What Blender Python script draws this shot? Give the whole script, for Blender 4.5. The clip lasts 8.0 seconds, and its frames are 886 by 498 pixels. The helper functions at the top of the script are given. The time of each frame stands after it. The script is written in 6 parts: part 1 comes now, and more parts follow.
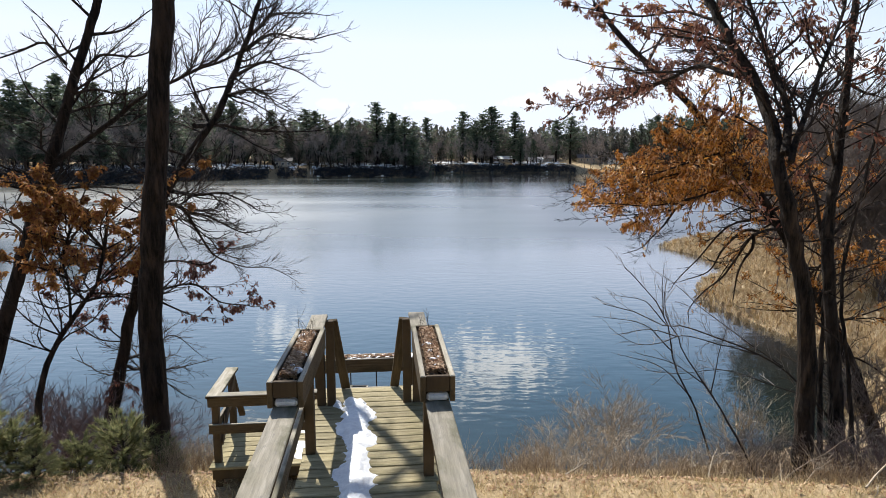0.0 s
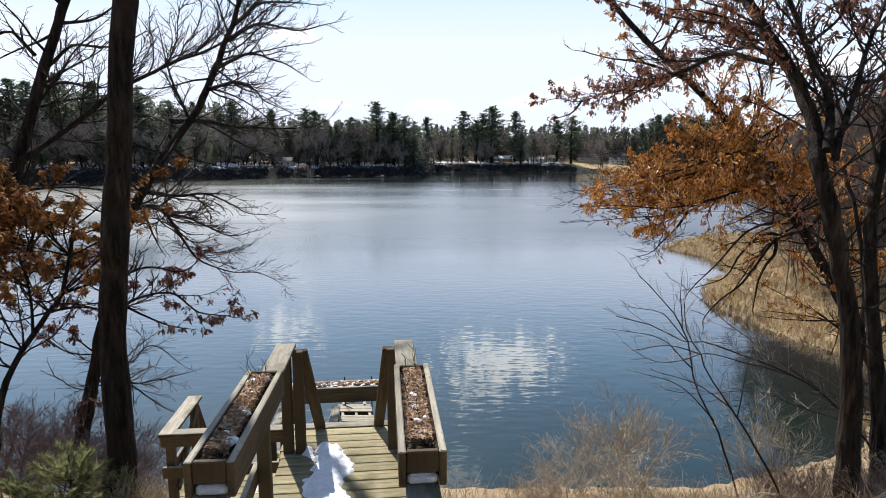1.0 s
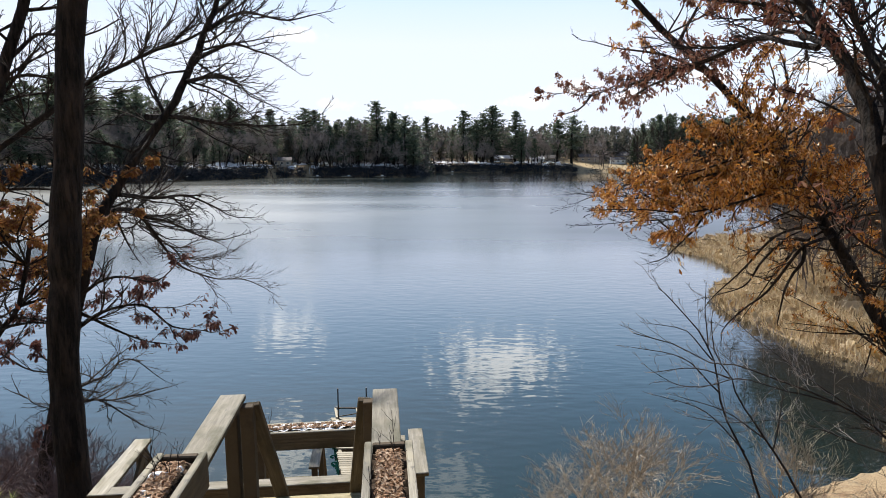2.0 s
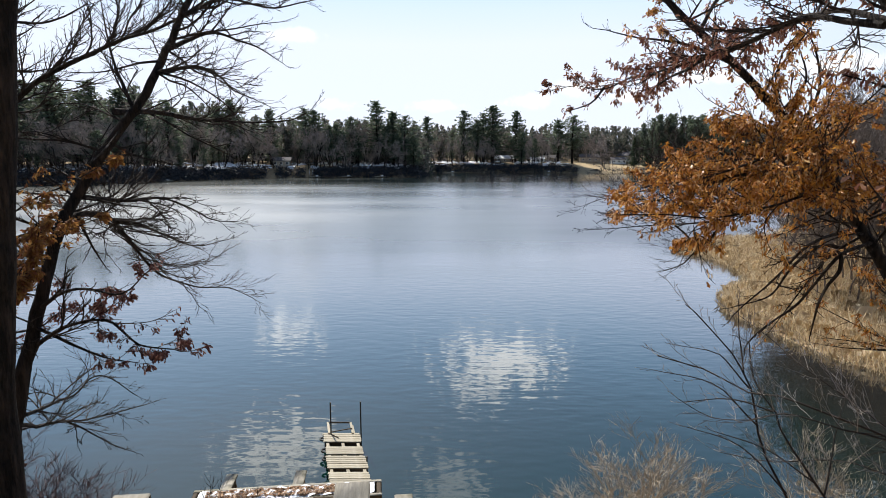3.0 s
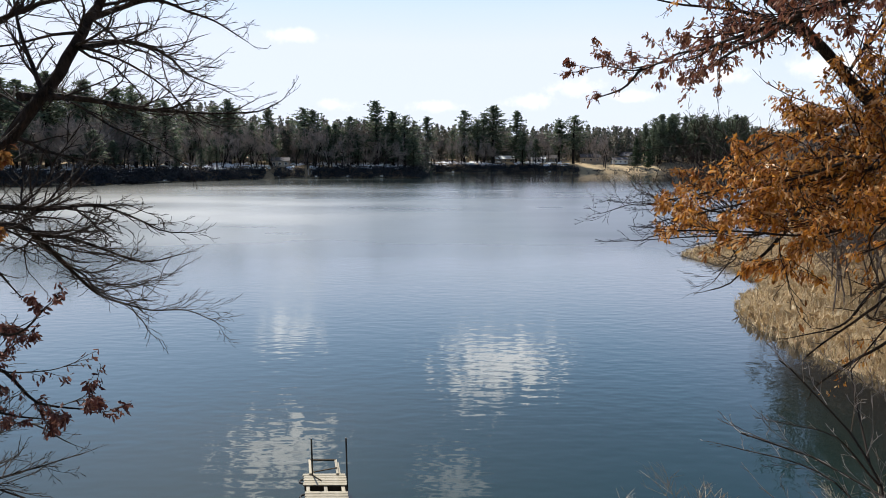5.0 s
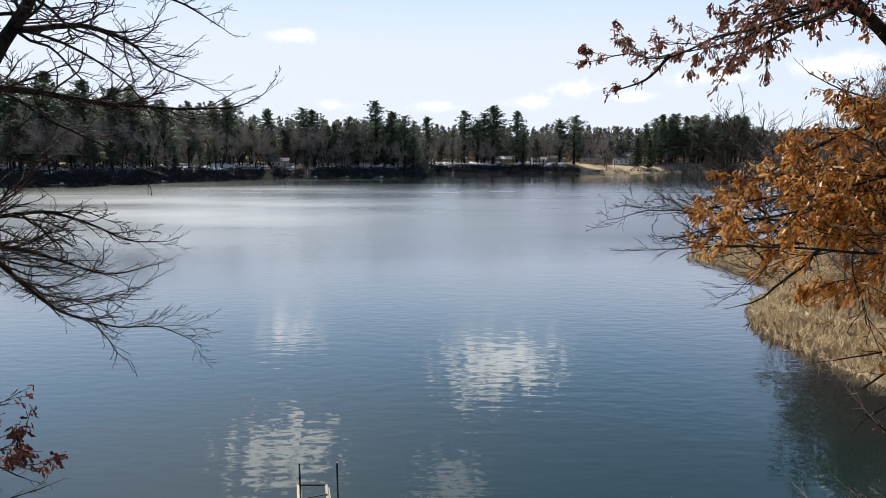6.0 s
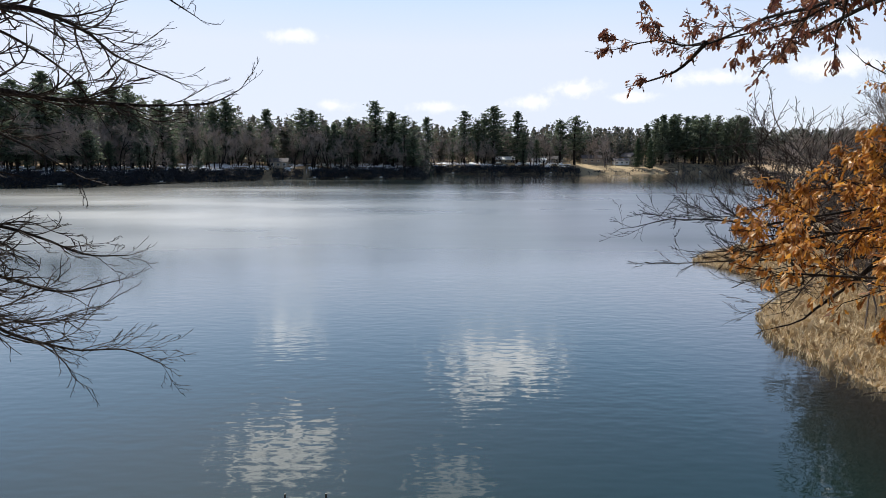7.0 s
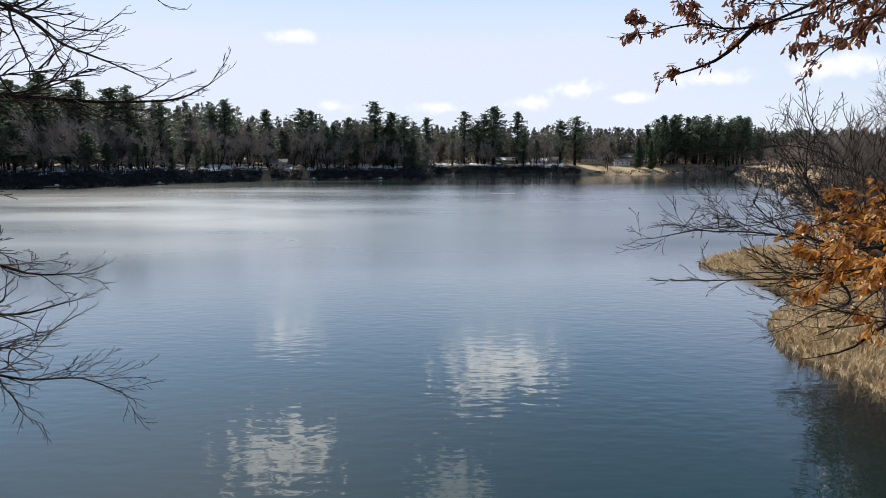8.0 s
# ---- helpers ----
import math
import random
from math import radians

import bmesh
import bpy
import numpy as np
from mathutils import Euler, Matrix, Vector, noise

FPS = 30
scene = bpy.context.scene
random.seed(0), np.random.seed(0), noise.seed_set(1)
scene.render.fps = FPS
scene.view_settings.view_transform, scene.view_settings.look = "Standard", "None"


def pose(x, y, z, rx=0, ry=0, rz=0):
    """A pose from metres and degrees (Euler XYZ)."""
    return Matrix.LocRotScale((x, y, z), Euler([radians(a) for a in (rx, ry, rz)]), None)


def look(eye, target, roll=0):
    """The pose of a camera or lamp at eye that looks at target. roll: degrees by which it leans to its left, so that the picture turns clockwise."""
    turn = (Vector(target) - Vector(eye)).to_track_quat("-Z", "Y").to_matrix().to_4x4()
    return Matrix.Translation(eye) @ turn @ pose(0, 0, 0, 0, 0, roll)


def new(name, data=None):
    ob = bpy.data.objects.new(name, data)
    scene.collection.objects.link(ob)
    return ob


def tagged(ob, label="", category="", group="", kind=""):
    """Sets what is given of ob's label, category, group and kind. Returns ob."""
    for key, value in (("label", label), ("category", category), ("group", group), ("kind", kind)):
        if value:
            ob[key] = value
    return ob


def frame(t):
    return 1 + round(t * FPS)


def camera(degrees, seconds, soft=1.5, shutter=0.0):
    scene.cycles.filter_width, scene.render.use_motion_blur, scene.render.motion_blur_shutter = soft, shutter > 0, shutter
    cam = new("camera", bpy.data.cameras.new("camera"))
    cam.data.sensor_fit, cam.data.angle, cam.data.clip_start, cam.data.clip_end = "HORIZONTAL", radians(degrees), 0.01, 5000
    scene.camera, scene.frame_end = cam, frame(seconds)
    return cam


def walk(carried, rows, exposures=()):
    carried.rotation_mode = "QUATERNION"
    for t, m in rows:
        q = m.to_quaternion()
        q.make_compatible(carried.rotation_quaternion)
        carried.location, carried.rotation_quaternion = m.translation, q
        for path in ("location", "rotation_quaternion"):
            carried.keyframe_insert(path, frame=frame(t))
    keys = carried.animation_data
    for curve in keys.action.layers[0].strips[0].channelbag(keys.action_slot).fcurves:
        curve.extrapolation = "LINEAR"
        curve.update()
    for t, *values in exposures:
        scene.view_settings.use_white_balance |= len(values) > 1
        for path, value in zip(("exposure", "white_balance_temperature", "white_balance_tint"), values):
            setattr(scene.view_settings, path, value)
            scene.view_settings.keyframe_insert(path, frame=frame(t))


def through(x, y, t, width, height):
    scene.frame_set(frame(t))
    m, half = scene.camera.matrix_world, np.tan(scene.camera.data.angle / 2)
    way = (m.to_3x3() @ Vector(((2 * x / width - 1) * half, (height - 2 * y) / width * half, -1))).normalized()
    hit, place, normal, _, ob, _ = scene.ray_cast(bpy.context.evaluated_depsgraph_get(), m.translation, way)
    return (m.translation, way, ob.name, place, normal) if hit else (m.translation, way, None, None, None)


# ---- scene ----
cam = camera(72.0, 8.0, soft=0.5)
PATH = [
    (0.0, -0.007, -0.000, 9.905, -8.68, 0.01),
    (0.5, 0.030, 0.580, 9.878, -8.70, 0.03),
    (1.0, 0.061, 1.178, 9.864, -8.71, 0.05),
    (1.5, 0.089, 1.792, 9.854, -8.71, 0.06),
    (2.0, 0.112, 2.422, 9.839, -8.72, 0.07),
    (2.5, 0.132, 3.068, 9.822, -8.72, 0.08),
    (3.0, 0.149, 3.729, 9.809, -8.71, 0.09),
    (3.5, 0.164, 4.403, 9.793, -8.71, 0.10),
    (4.0, 0.177, 5.090, 9.774, -8.70, 0.11),
    (4.5, 0.188, 5.786, 9.757, -8.70, 0.12),
    (5.0, 0.198, 6.491, 9.754, -8.68, 0.12),
    (5.5, 0.208, 7.201, 9.753, -8.67, 0.13),
    (6.0, 0.218, 7.915, 9.754, -8.65, 0.13),
    (6.5, 0.228, 8.628, 9.773, -8.63, 0.13),
    (7.0, 0.238, 9.338, 9.795, -8.61, 0.13),
    (7.5, 0.251, 10.042, 9.819, -8.59, 0.13),
    (8.0, 0.265, 10.736, 9.845, -8.56, 0.13),
]
walk(cam, [(t, pose(x, y, z, 90 + pitch, 0, yaw)) for t, x, y, z, pitch, yaw in PATH], [(0.0, 0.53), (4.0, 0.48), (8.0, 0.29)])

# ---- sky and sun ----
SUN_AZ, SUN_EL = 25.0, 47.0          # degrees to the left of the flight line, degrees above the horizon
sun_way = Vector((-math.sin(radians(SUN_AZ)) * math.cos(radians(SUN_EL)), math.cos(radians(SUN_AZ)) * math.cos(radians(SUN_EL)), math.sin(radians(SUN_EL))))
sun = new("sun", bpy.data.lights.new("sun", "SUN"))
sun.data.energy, sun.data.angle, sun.data.color = 5.0, radians(0.53), (1.0, 0.95, 0.87)
sun.matrix_world = look(sun_way * 300, (0, 0, 0))


def build_world():
    w = bpy.data.worlds.new("sky")
    scene.world = w
    w.use_nodes = True
    nt = w.node_tree
    nt.nodes.clear()
    N, K = nt.nodes.new, nt.links.new
    out, bg, sky = N("ShaderNodeOutputWorld"), N("ShaderNodeBackground"), N("ShaderNodeTexSky")
    sky.sky_type, sky.sun_disc = "NISHITA", False
    sky.sun_elevation, sky.sun_rotation = radians(SUN_EL), radians(-SUN_AZ)
    sky.air_density, sky.dust_density, sky.ozone_density = 1.0, 0.6, 1.3
    bg.inputs["Strength"].default_value = 0.10
    co = N("ShaderNodeTexCoord")
    wob = N("ShaderNodeTexNoise")
    wob.inputs["Scale"].default_value, wob.inputs["Detail"].default_value, wob.inputs["Roughness"].default_value = 26.0, 5.0, 0.62
    K(co.outputs["Generated"], wob.inputs["Vector"])
    fleck = N("ShaderNodeTexNoise")
    fleck.inputs["Scale"].default_value, fleck.inputs["Detail"].default_value, fleck.inputs["Roughness"].default_value = 55.0, 5.0, 0.65
    K(co.outputs["Generated"], fleck.inputs["Vector"])
    # small fair-weather clouds: direction, half width, half height, density
    clouds = [
        ((-0.232, 0.956, 0.180), 0.044, 0.012, 0.75), ((0.206, 0.973, 0.104), 0.050, 0.016, 1.0),
        ((0.138, 0.987, 0.084), 0.045, 0.013, 0.8), ((-0.005, 0.997, 0.078), 0.045, 0.010, 0.7),
        ((-0.173, 0.982, 0.080), 0.036, 0.010, 0.7), ((0.281, 0.956, 0.090), 0.040, 0.009, 0.8),
        ((0.383, 0.917, 0.113), 0.055, 0.013, 0.8), ((0.525, 0.843, 0.122), 0.065, 0.016, 0.8),
        ((0.096, 0.938, 0.326), 0.100, 0.044, 0.85), ((0.060, 0.927, 0.368), 0.050, 0.035, 0.6), ((-0.240, 0.930, 0.272), 0.050, 0.028, 0.6),
        ((-0.242, 0.864, 0.442), 0.085, 0.048, 0.9), ((0.010, 0.871, 0.500), 0.055, 0.040, 0.4), ((0.640, 0.640, 0.420), 0.150, 0.080, 0.8),
    ]
    low, high = None, None
    for way, a, b, dense in clouds:
        sub = N("ShaderNodeVectorMath")
        sub.operation = "SUBTRACT"
        K(co.outputs["Generated"], sub.inputs[0])
        sub.inputs[1].default_value = Vector(way).normalized()
        div = N("ShaderNodeVectorMath")
        div.operation = "DIVIDE"
        K(sub.outputs[0], div.inputs[0])
        div.inputs[1].default_value = (a, a, b)
        ln = N("ShaderNodeVectorMath")
        ln.operation = "LENGTH"
        K(div.outputs[0], ln.inputs[0])
        add = N("ShaderNodeMath")
        add.operation = "MULTIPLY_ADD"
        K((wob if way[2] < 0.2 else fleck).outputs["Fac"], add.inputs[0])
        add.inputs[1].default_value = 2.6 if way[2] < 0.2 else 5.0
        K(ln.outputs["Value"], add.inputs[2])
        mr = N("ShaderNodeMapRange")
        mr.interpolation_type = "SMOOTHSTEP"
        mr.inputs["From Min"].default_value, mr.inputs["From Max"].default_value = (2.5, 1.3) if way[2] < 0.2 else (3.5, 2.75)
        mr.inputs["To Min"].default_value, mr.inputs["To Max"].default_value = 0.0, dense
        K(add.outputs[0], mr.inputs["Value"])
        old = low if way[2] < 0.2 else high
        if old is None:
            now = mr.outputs["Result"]
        else:
            mx = N("ShaderNodeMath")
            mx.operation = "MAXIMUM"
            K(old, mx.inputs[0])
            K(mr.outputs["Result"], mx.inputs[1])
            now = mx.outputs[0]
        if way[2] < 0.2:
            low = now
        else:
            high = now
    thin_cloud, mix = N("ShaderNodeMix"), N("ShaderNodeMix")
    thin_cloud.data_type = mix.data_type = "RGBA"
    K(low, thin_cloud.inputs["Factor"])
    thin_cloud.inputs[7].default_value = (9.2, 9.1, 9.0, 1)
    K(thin_cloud.outputs[2], mix.inputs[6])
    K(high, mix.inputs["Factor"])
    haze = N("ShaderNodeMix")
    haze.data_type = "RGBA"
    sep, thin = N("ShaderNodeSeparateXYZ"), N("ShaderNodeMapRange")
    K(co.outputs["Generated"], sep.inputs[0])
    thin.inputs["From Min"].default_value, thin.inputs["From Max"].default_value = 0.22, 0.41
    thin.inputs["To Min"].default_value, thin.inputs["To Max"].default_value = 0.95, 0.0
    K(sep.outputs["Z"], thin.inputs["Value"])
    glare, veil = N("ShaderNodeMapRange"), N("ShaderNodeMath")
    glare.inputs["From Min"].default_value, glare.inputs["From Max"].default_value = 0.1, 0.78
    glare.inputs["To Min"].default_value, glare.inputs["To Max"].default_value = 0.35, 1.0
    toward = N("ShaderNodeVectorMath")
    toward.operation = "DOT_PRODUCT"
    K(co.outputs["Generated"], toward.inputs[0])
    toward.inputs[1].default_value = (-math.sin(radians(SUN_AZ)), math.cos(radians(SUN_AZ)), 0)
    K(toward.outputs["Value"], glare.inputs["Value"])
    veil.operation = "MULTIPLY"
    K(thin.outputs["Result"], veil.inputs[0])
    K(glare.outputs["Result"], veil.inputs[1])
    K(veil.outputs[0], haze.inputs["Factor"])
    K(sky.outputs["Color"], haze.inputs[6])
    deep, rise = N("ShaderNodeMix"), N("ShaderNodeMapRange")
    deep.data_type = "RGBA"
    rise.inputs["From Min"].default_value, rise.inputs["From Max"].default_value = 0.17, 0.34
    K(sep.outputs["Z"], rise.inputs["Value"])
    K(rise.outputs["Result"], deep.inputs["Factor"])
    deep.inputs[6].default_value, deep.inputs[7].default_value = (6.4, 6.95, 8.4, 1), (3.6, 5.85, 9.1, 1)
    K(deep.outputs[2], haze.inputs[7])
    K(haze.outputs[2], thin_cloud.inputs[6])
    mix.inputs[7].default_value = (15.5, 15.5, 15.6, 1)
    K(mix.outputs[2], bg.inputs["Color"])
    K(bg.outputs[0], out.inputs["Surface"])


build_world()

# ---- materials ----
def shader(name, rough=0.8, spec=0.3, metal=0.0):
    m = bpy.data.materials.new(name)
    m.use_nodes = True
    b = m.node_tree.nodes["Principled BSDF"]
    b.inputs["Roughness"].default_value, b.inputs["Specular IOR Level"].default_value, b.inputs["Metallic"].default_value = rough, spec, metal
    return m, m.node_tree.nodes.new, m.node_tree.links.new, b


def mixed(N, K, fac, a, b):
    m = N("ShaderNodeMix")
    m.data_type = "RGBA"
    if isinstance(fac, (int, float)):
        m.inputs["Factor"].default_value = fac
    else:
        K(fac, m.inputs["Factor"])
    for k, c in ((6, a), (7, b)):
        if isinstance(c, tuple):
            m.inputs[k].default_value = (*c, 1)
        else:
            K(c, m.inputs[k])
    return m.outputs[2]


def noisy(N, K, scale, detail=4.0, rough=0.6, stretch=(1, 1, 1), lo=0.35, hi=0.65):
    co, mp, nz, mr = N("ShaderNodeTexCoord"), N("ShaderNodeMapping"), N("ShaderNodeTexNoise"), N("ShaderNodeMapRange")
    mp.inputs["Scale"].default_value = stretch
    nz.inputs["Scale"].default_value, nz.inputs["Detail"].default_value, nz.inputs["Roughness"].default_value = scale, detail, rough
    mr.inputs["From Min"].default_value, mr.inputs["From Max"].default_value = lo, hi
    K(co.outputs["Object"], mp.inputs["Vector"])
    K(mp.outputs[0], nz.inputs["Vector"])
    K(nz.outputs["Fac"], mr.inputs["Value"])
    return mr.outputs["Result"]


def bumped(N, K, b, height, strength, dist):
    bp = N("ShaderNodeBump")
    bp.inputs["Strength"].default_value, bp.inputs["Distance"].default_value = strength, dist
    K(height, bp.inputs["Height"])
    K(bp.outputs[0], b.inputs["Normal"])


def bark(name, dark, light, scale=9.0):
    m, N, K, b = shader(name, 0.9, 0.2)
    ridge = noisy(N, K, scale, 6, 0.7, (1, 1, 0.16), 0.42, 0.60)
    patch = noisy(N, K, 1.1, 4, 0.6, (1, 1, 1), 0.50, 0.75)
    c = mixed(N, K, ridge, dark, light)
    K(mixed(N, K, patch, c, tuple(0.9 * v for v in light)), b.inputs["Base Color"])
    bumped(N, K, b, ridge, 1.0, 0.06)
    return m


def grained(name, dark, light, axis=(1, 14, 14), stain=0.0, rough=0.78):
    """Weathered lumber; the grain runs along the first axis of the piece. stain: how much damp dark green-brown mould."""
    m, N, K, b = shader(name, rough, 0.25)
    grain = noisy(N, K, 3.0, 6, 0.7, axis)
    blot = noisy(N, K, 1.7, 4, 0.6)
    info = N("ShaderNodeObjectInfo")
    c = mixed(N, K, grain, dark, light)
    c = mixed(N, K, blot, c, tuple(v * k for v, k in zip(light, (0.74, 0.72, 0.62))))
    hsv = N("ShaderNodeHueSaturation")
    mr = N("ShaderNodeMapRange")
    mr.inputs["To Min"].default_value, mr.inputs["To Max"].default_value = 0.74, 1.22
    K(info.outputs["Random"], mr.inputs["Value"])
    K(mr.outputs[0], hsv.inputs["Value"])
    K(c, hsv.inputs["Color"])
    c = hsv.outputs[0]
    if stain:
        damp = noisy(N, K, 1.5, 5, 0.6, (1, 2.0, 2.0), 0.50, 0.60)
        part_of = N("ShaderNodeMath")
        part_of.operation = "MULTIPLY"
        K(damp, part_of.inputs[0])
        part_of.inputs[1].default_value = stain
        c = mixed(N, K, part_of.outputs[0], c, tuple(0.24 * v * k for v, k in zip(light, (0.9, 0.95, 0.7))))
        speck = noisy(N, K, 38, 3, 0.6, (0.4, 1, 1), 0.60, 0.72)
        c = mixed(N, K, speck, c, tuple(0.45 * v for v in light))
    K(c, b.inputs["Base Color"])
    bumped(N, K, b, grain, 0.6, 0.004)
    return m


def leafy(name, colours, through=0.35, rough=0.6):
    """Leaves whose colour changes from one to the next, and which let some light through."""
    m, N, K, b = shader(name, rough, 0.3)
    geo, ramp = N("ShaderNodeNewGeometry"), N("ShaderNodeValToRGB")
    e = ramp.color_ramp.elements
    while len(e) < len(colours):
        e.new(0.5)
    for k, c in enumerate(colours):
        e[k].position, e[k].color = k / (len(colours) - 1), (*c, 1)
    K(geo.outputs["Random Per Island"], ramp.inputs["Fac"])
    K(ramp.outputs["Color"], b.inputs["Base Color"])
    tr, mx, out = N("ShaderNodeBsdfTranslucent"), N("ShaderNodeMixShader"), m.node_tree.nodes["Material Output"]
    K(ramp.outputs["Color"], tr.inputs["Color"])
    mx.inputs[0].default_value = through
    K(b.outputs[0], mx.inputs[1])
    K(tr.outputs[0], mx.inputs[2])
    K(mx.outputs[0], out.inputs["Surface"])
    return m


def plain(name, c, rough=0.7, spec=0.3, metal=0.0, vary=0.25, scale=6.0):
    m, N, K, b = shader(name, rough, spec, metal)
    f = noisy(N, K, scale, 4)
    K(mixed(N, K, f, tuple(v * (1 - vary) for v in c), tuple(min(1, v * (1 + vary)) for v in c)), b.inputs["Base Color"])
    bumped(N, K, b, f, 0.25, 0.01)
    return m


def ground_material():
    m, N, K, b = shader("dry_ground", 0.95, 0.15)
    fine, mid, wide = noisy(N, K, 22, 5, 0.7), noisy(N, K, 2.3, 5, 0.65), noisy(N, K, 0.22, 4, 0.6)
    straw = mixed(N, K, fine, (0.29, 0.215, 0.12), (0.53, 0.41, 0.25))
    litter = mixed(N, K, fine, (0.08, 0.045, 0.025), (0.27, 0.16, 0.09))
    dull = mixed(N, K, fine, (0.20, 0.145, 0.085), (0.42, 0.33, 0.205))
    c = mixed(N, K, mid, dull, litter)
    sep, lawn = N("ShaderNodeSeparateXYZ"), N("ShaderNodeMapRange")
    co = N("ShaderNodeTexCoord")
    K(co.outputs["Object"], sep.inputs[0])
    K(sep.outputs["Y"], lawn.inputs["Value"])
    lawn.inputs["From Min"].default_value, lawn.inputs["From Max"].default_value = 8.0, 7.2
    c = mixed(N, K, wide, c, dull)
    # the mown slope across the lake
    inner, outer, mown = N("ShaderNodeMapRange"), N("ShaderNodeMapRange"), N("ShaderNodeMath")
    K(sep.outputs["X"], inner.inputs["Value"])
    inner.inputs["From Min"].default_value, inner.inputs["From Max"].default_value = 66.0, 84.0
    K(sep.outputs["Y"], outer.inputs["Value"])
    outer.inputs["From Min"].default_value, outer.inputs["From Max"].default_value = 335.0, 345.0
    mown.operation = "MULTIPLY"
    K(inner.outputs["Result"], mown.inputs[0])
    K(outer.outputs["Result"], mown.inputs[1])
    edge, slope = N("ShaderNodeMapRange"), N("ShaderNodeMath")
    K(sep.outputs["X"], edge.inputs["Value"])
    edge.inputs["From Min"].default_value, edge.inputs["From Max"].default_value = 140.0, 128.0
    slope.operation = "MULTIPLY"
    K(mown.outputs[0], slope.inputs[0])
    K(edge.outputs["Result"], slope.inputs[1])
    c = mixed(N, K, slope.outputs[0], c, straw)
    K(mixed(N, K, lawn.outputs["Result"], c, straw), b.inputs["Base Color"])
    bumped(N, K, b, fine, 0.4, 0.025)
    return m


def water_material():
    """Calm and glassy in the lee of the bank, roughened by the breeze further out."""
    m, N, K, b = shader("lake_water", 0.02, 0.5)
    b.inputs["IOR"].default_value = 1.333
    murk = noisy(N, K, 0.03, 3)
    co, sep, out = N("ShaderNodeTexCoord"), N("ShaderNodeSeparateXYZ"), N("ShaderNodeMapRange")
    K(co.outputs["Object"], sep.inputs[0])
    # silt in the shallows by the reeds
    silt = N("ShaderNodeMapRange")
    silt.inputs["From Min"].default_value, silt.inputs["From Max"].default_value = 10.0, 17.0
    K(sep.outputs["X"], silt.inputs["Value"])
    deep_water = mixed(N, K, murk, (0.0015, 0.0175, 0.0155), (0.004, 0.019, 0.0165))
    K(mixed(N, K, silt.outputs["Result"], deep_water, (0.016, 0.0165, 0.015)), b.inputs["Base Color"])
    out.inputs["From Min"].default_value, out.inputs["From Max"].default_value = 32.0, 80.0
    out.inputs["To Min"].default_value, out.inputs["To Max"].default_value = 0.012, 0.32
    K(sep.outputs["Y"], out.inputs["Value"])
    lee, both = N("ShaderNodeMapRange"), N("ShaderNodeMath")
    lee.inputs["From Min"].default_value, lee.inputs["From Max"].default_value = 140.0, 250.0
    side = N("ShaderNodeMapRange")
    side.inputs["From Min"].default_value, side.inputs["From Max"].default_value = -35.0, 5.0
    side.inputs["To Min"].default_value, side.inputs["To Max"].default_value = 0.50, 0.36
    K(sep.outputs["X"], side.inputs["Value"])
    lee.inputs["To Min"].default_value = 1.0
    K(side.outputs["Result"], lee.inputs["To Max"])
    K(sep.outputs["Y"], lee.inputs["Value"])
    both.operation = "MULTIPLY"
    K(out.outputs["Result"], both.inputs[0])
    K(lee.outputs["Result"], both.inputs[1])
    gust = noisy(N, K, 0.022, 3, 0.5, (0.5, 1.6, 1), 0.3, 0.7)
    mul = N("ShaderNodeMath")
    breeze = N("ShaderNodeMapRange")
    breeze.inputs["To Min"].default_value, breeze.inputs["To Max"].default_value = 0.75, 1.2
    K(gust, breeze.inputs["Value"])
    mul.operation = "MULTIPLY"
    K(breeze.outputs["Result"], mul.inputs[0])
    K(both.outputs[0], mul.inputs[1])
    K(mul.outputs[0], b.inputs["Roughness"])
    h = None
    for scale, stretch, amount in ((0.8, (0.5, 1.0, 1), 0.40), (2.0, (0.45, 1.0, 1), 0.85), (5.0, (0.5, 1.0, 1), 0.04)):
        mp, nz, mu = N("ShaderNodeMapping"), N("ShaderNodeTexNoise"), N("ShaderNodeMath")
        mp.inputs["Scale"].default_value = stretch
        nz.inputs["Scale"].default_value, nz.inputs["Detail"].default_value = scale, 1.0
        K(co.outputs["Object"], mp.inputs["Vector"])
        K(mp.outputs[0], nz.inputs["Vector"])
        mu.operation = "MULTIPLY_ADD"
        K(nz.outputs["Fac"], mu.inputs[0])
        mu.inputs[1].default_value = amount
        if h is None:
            mu.inputs[2].default_value = 0
        else:
            K(h, mu.inputs[2])
        h = mu.outputs[0]
    bumped(N, K, b, h, 1.0, 0.0125)
    b.inputs["Coat Weight"].default_value, b.inputs["Coat IOR"].default_value = 1.0, 1.40
    K(mul.outputs[0], b.inputs["Coat Roughness"])
    K(b.inputs["Normal"].links[0].from_socket, b.inputs["Coat Normal"])
    return m


def snow_material():
    m, N, K, b = shader("old_snow", 0.55, 0.4)
    f = noisy(N, K, 14, 5, 0.65)
    K(mixed(N, K, f, (0.70, 0.72, 0.76), (0.88, 0.89, 0.90)), b.inputs["Base Color"])
    bumped(N, K, b, f, 0.5, 0.02)
    return m


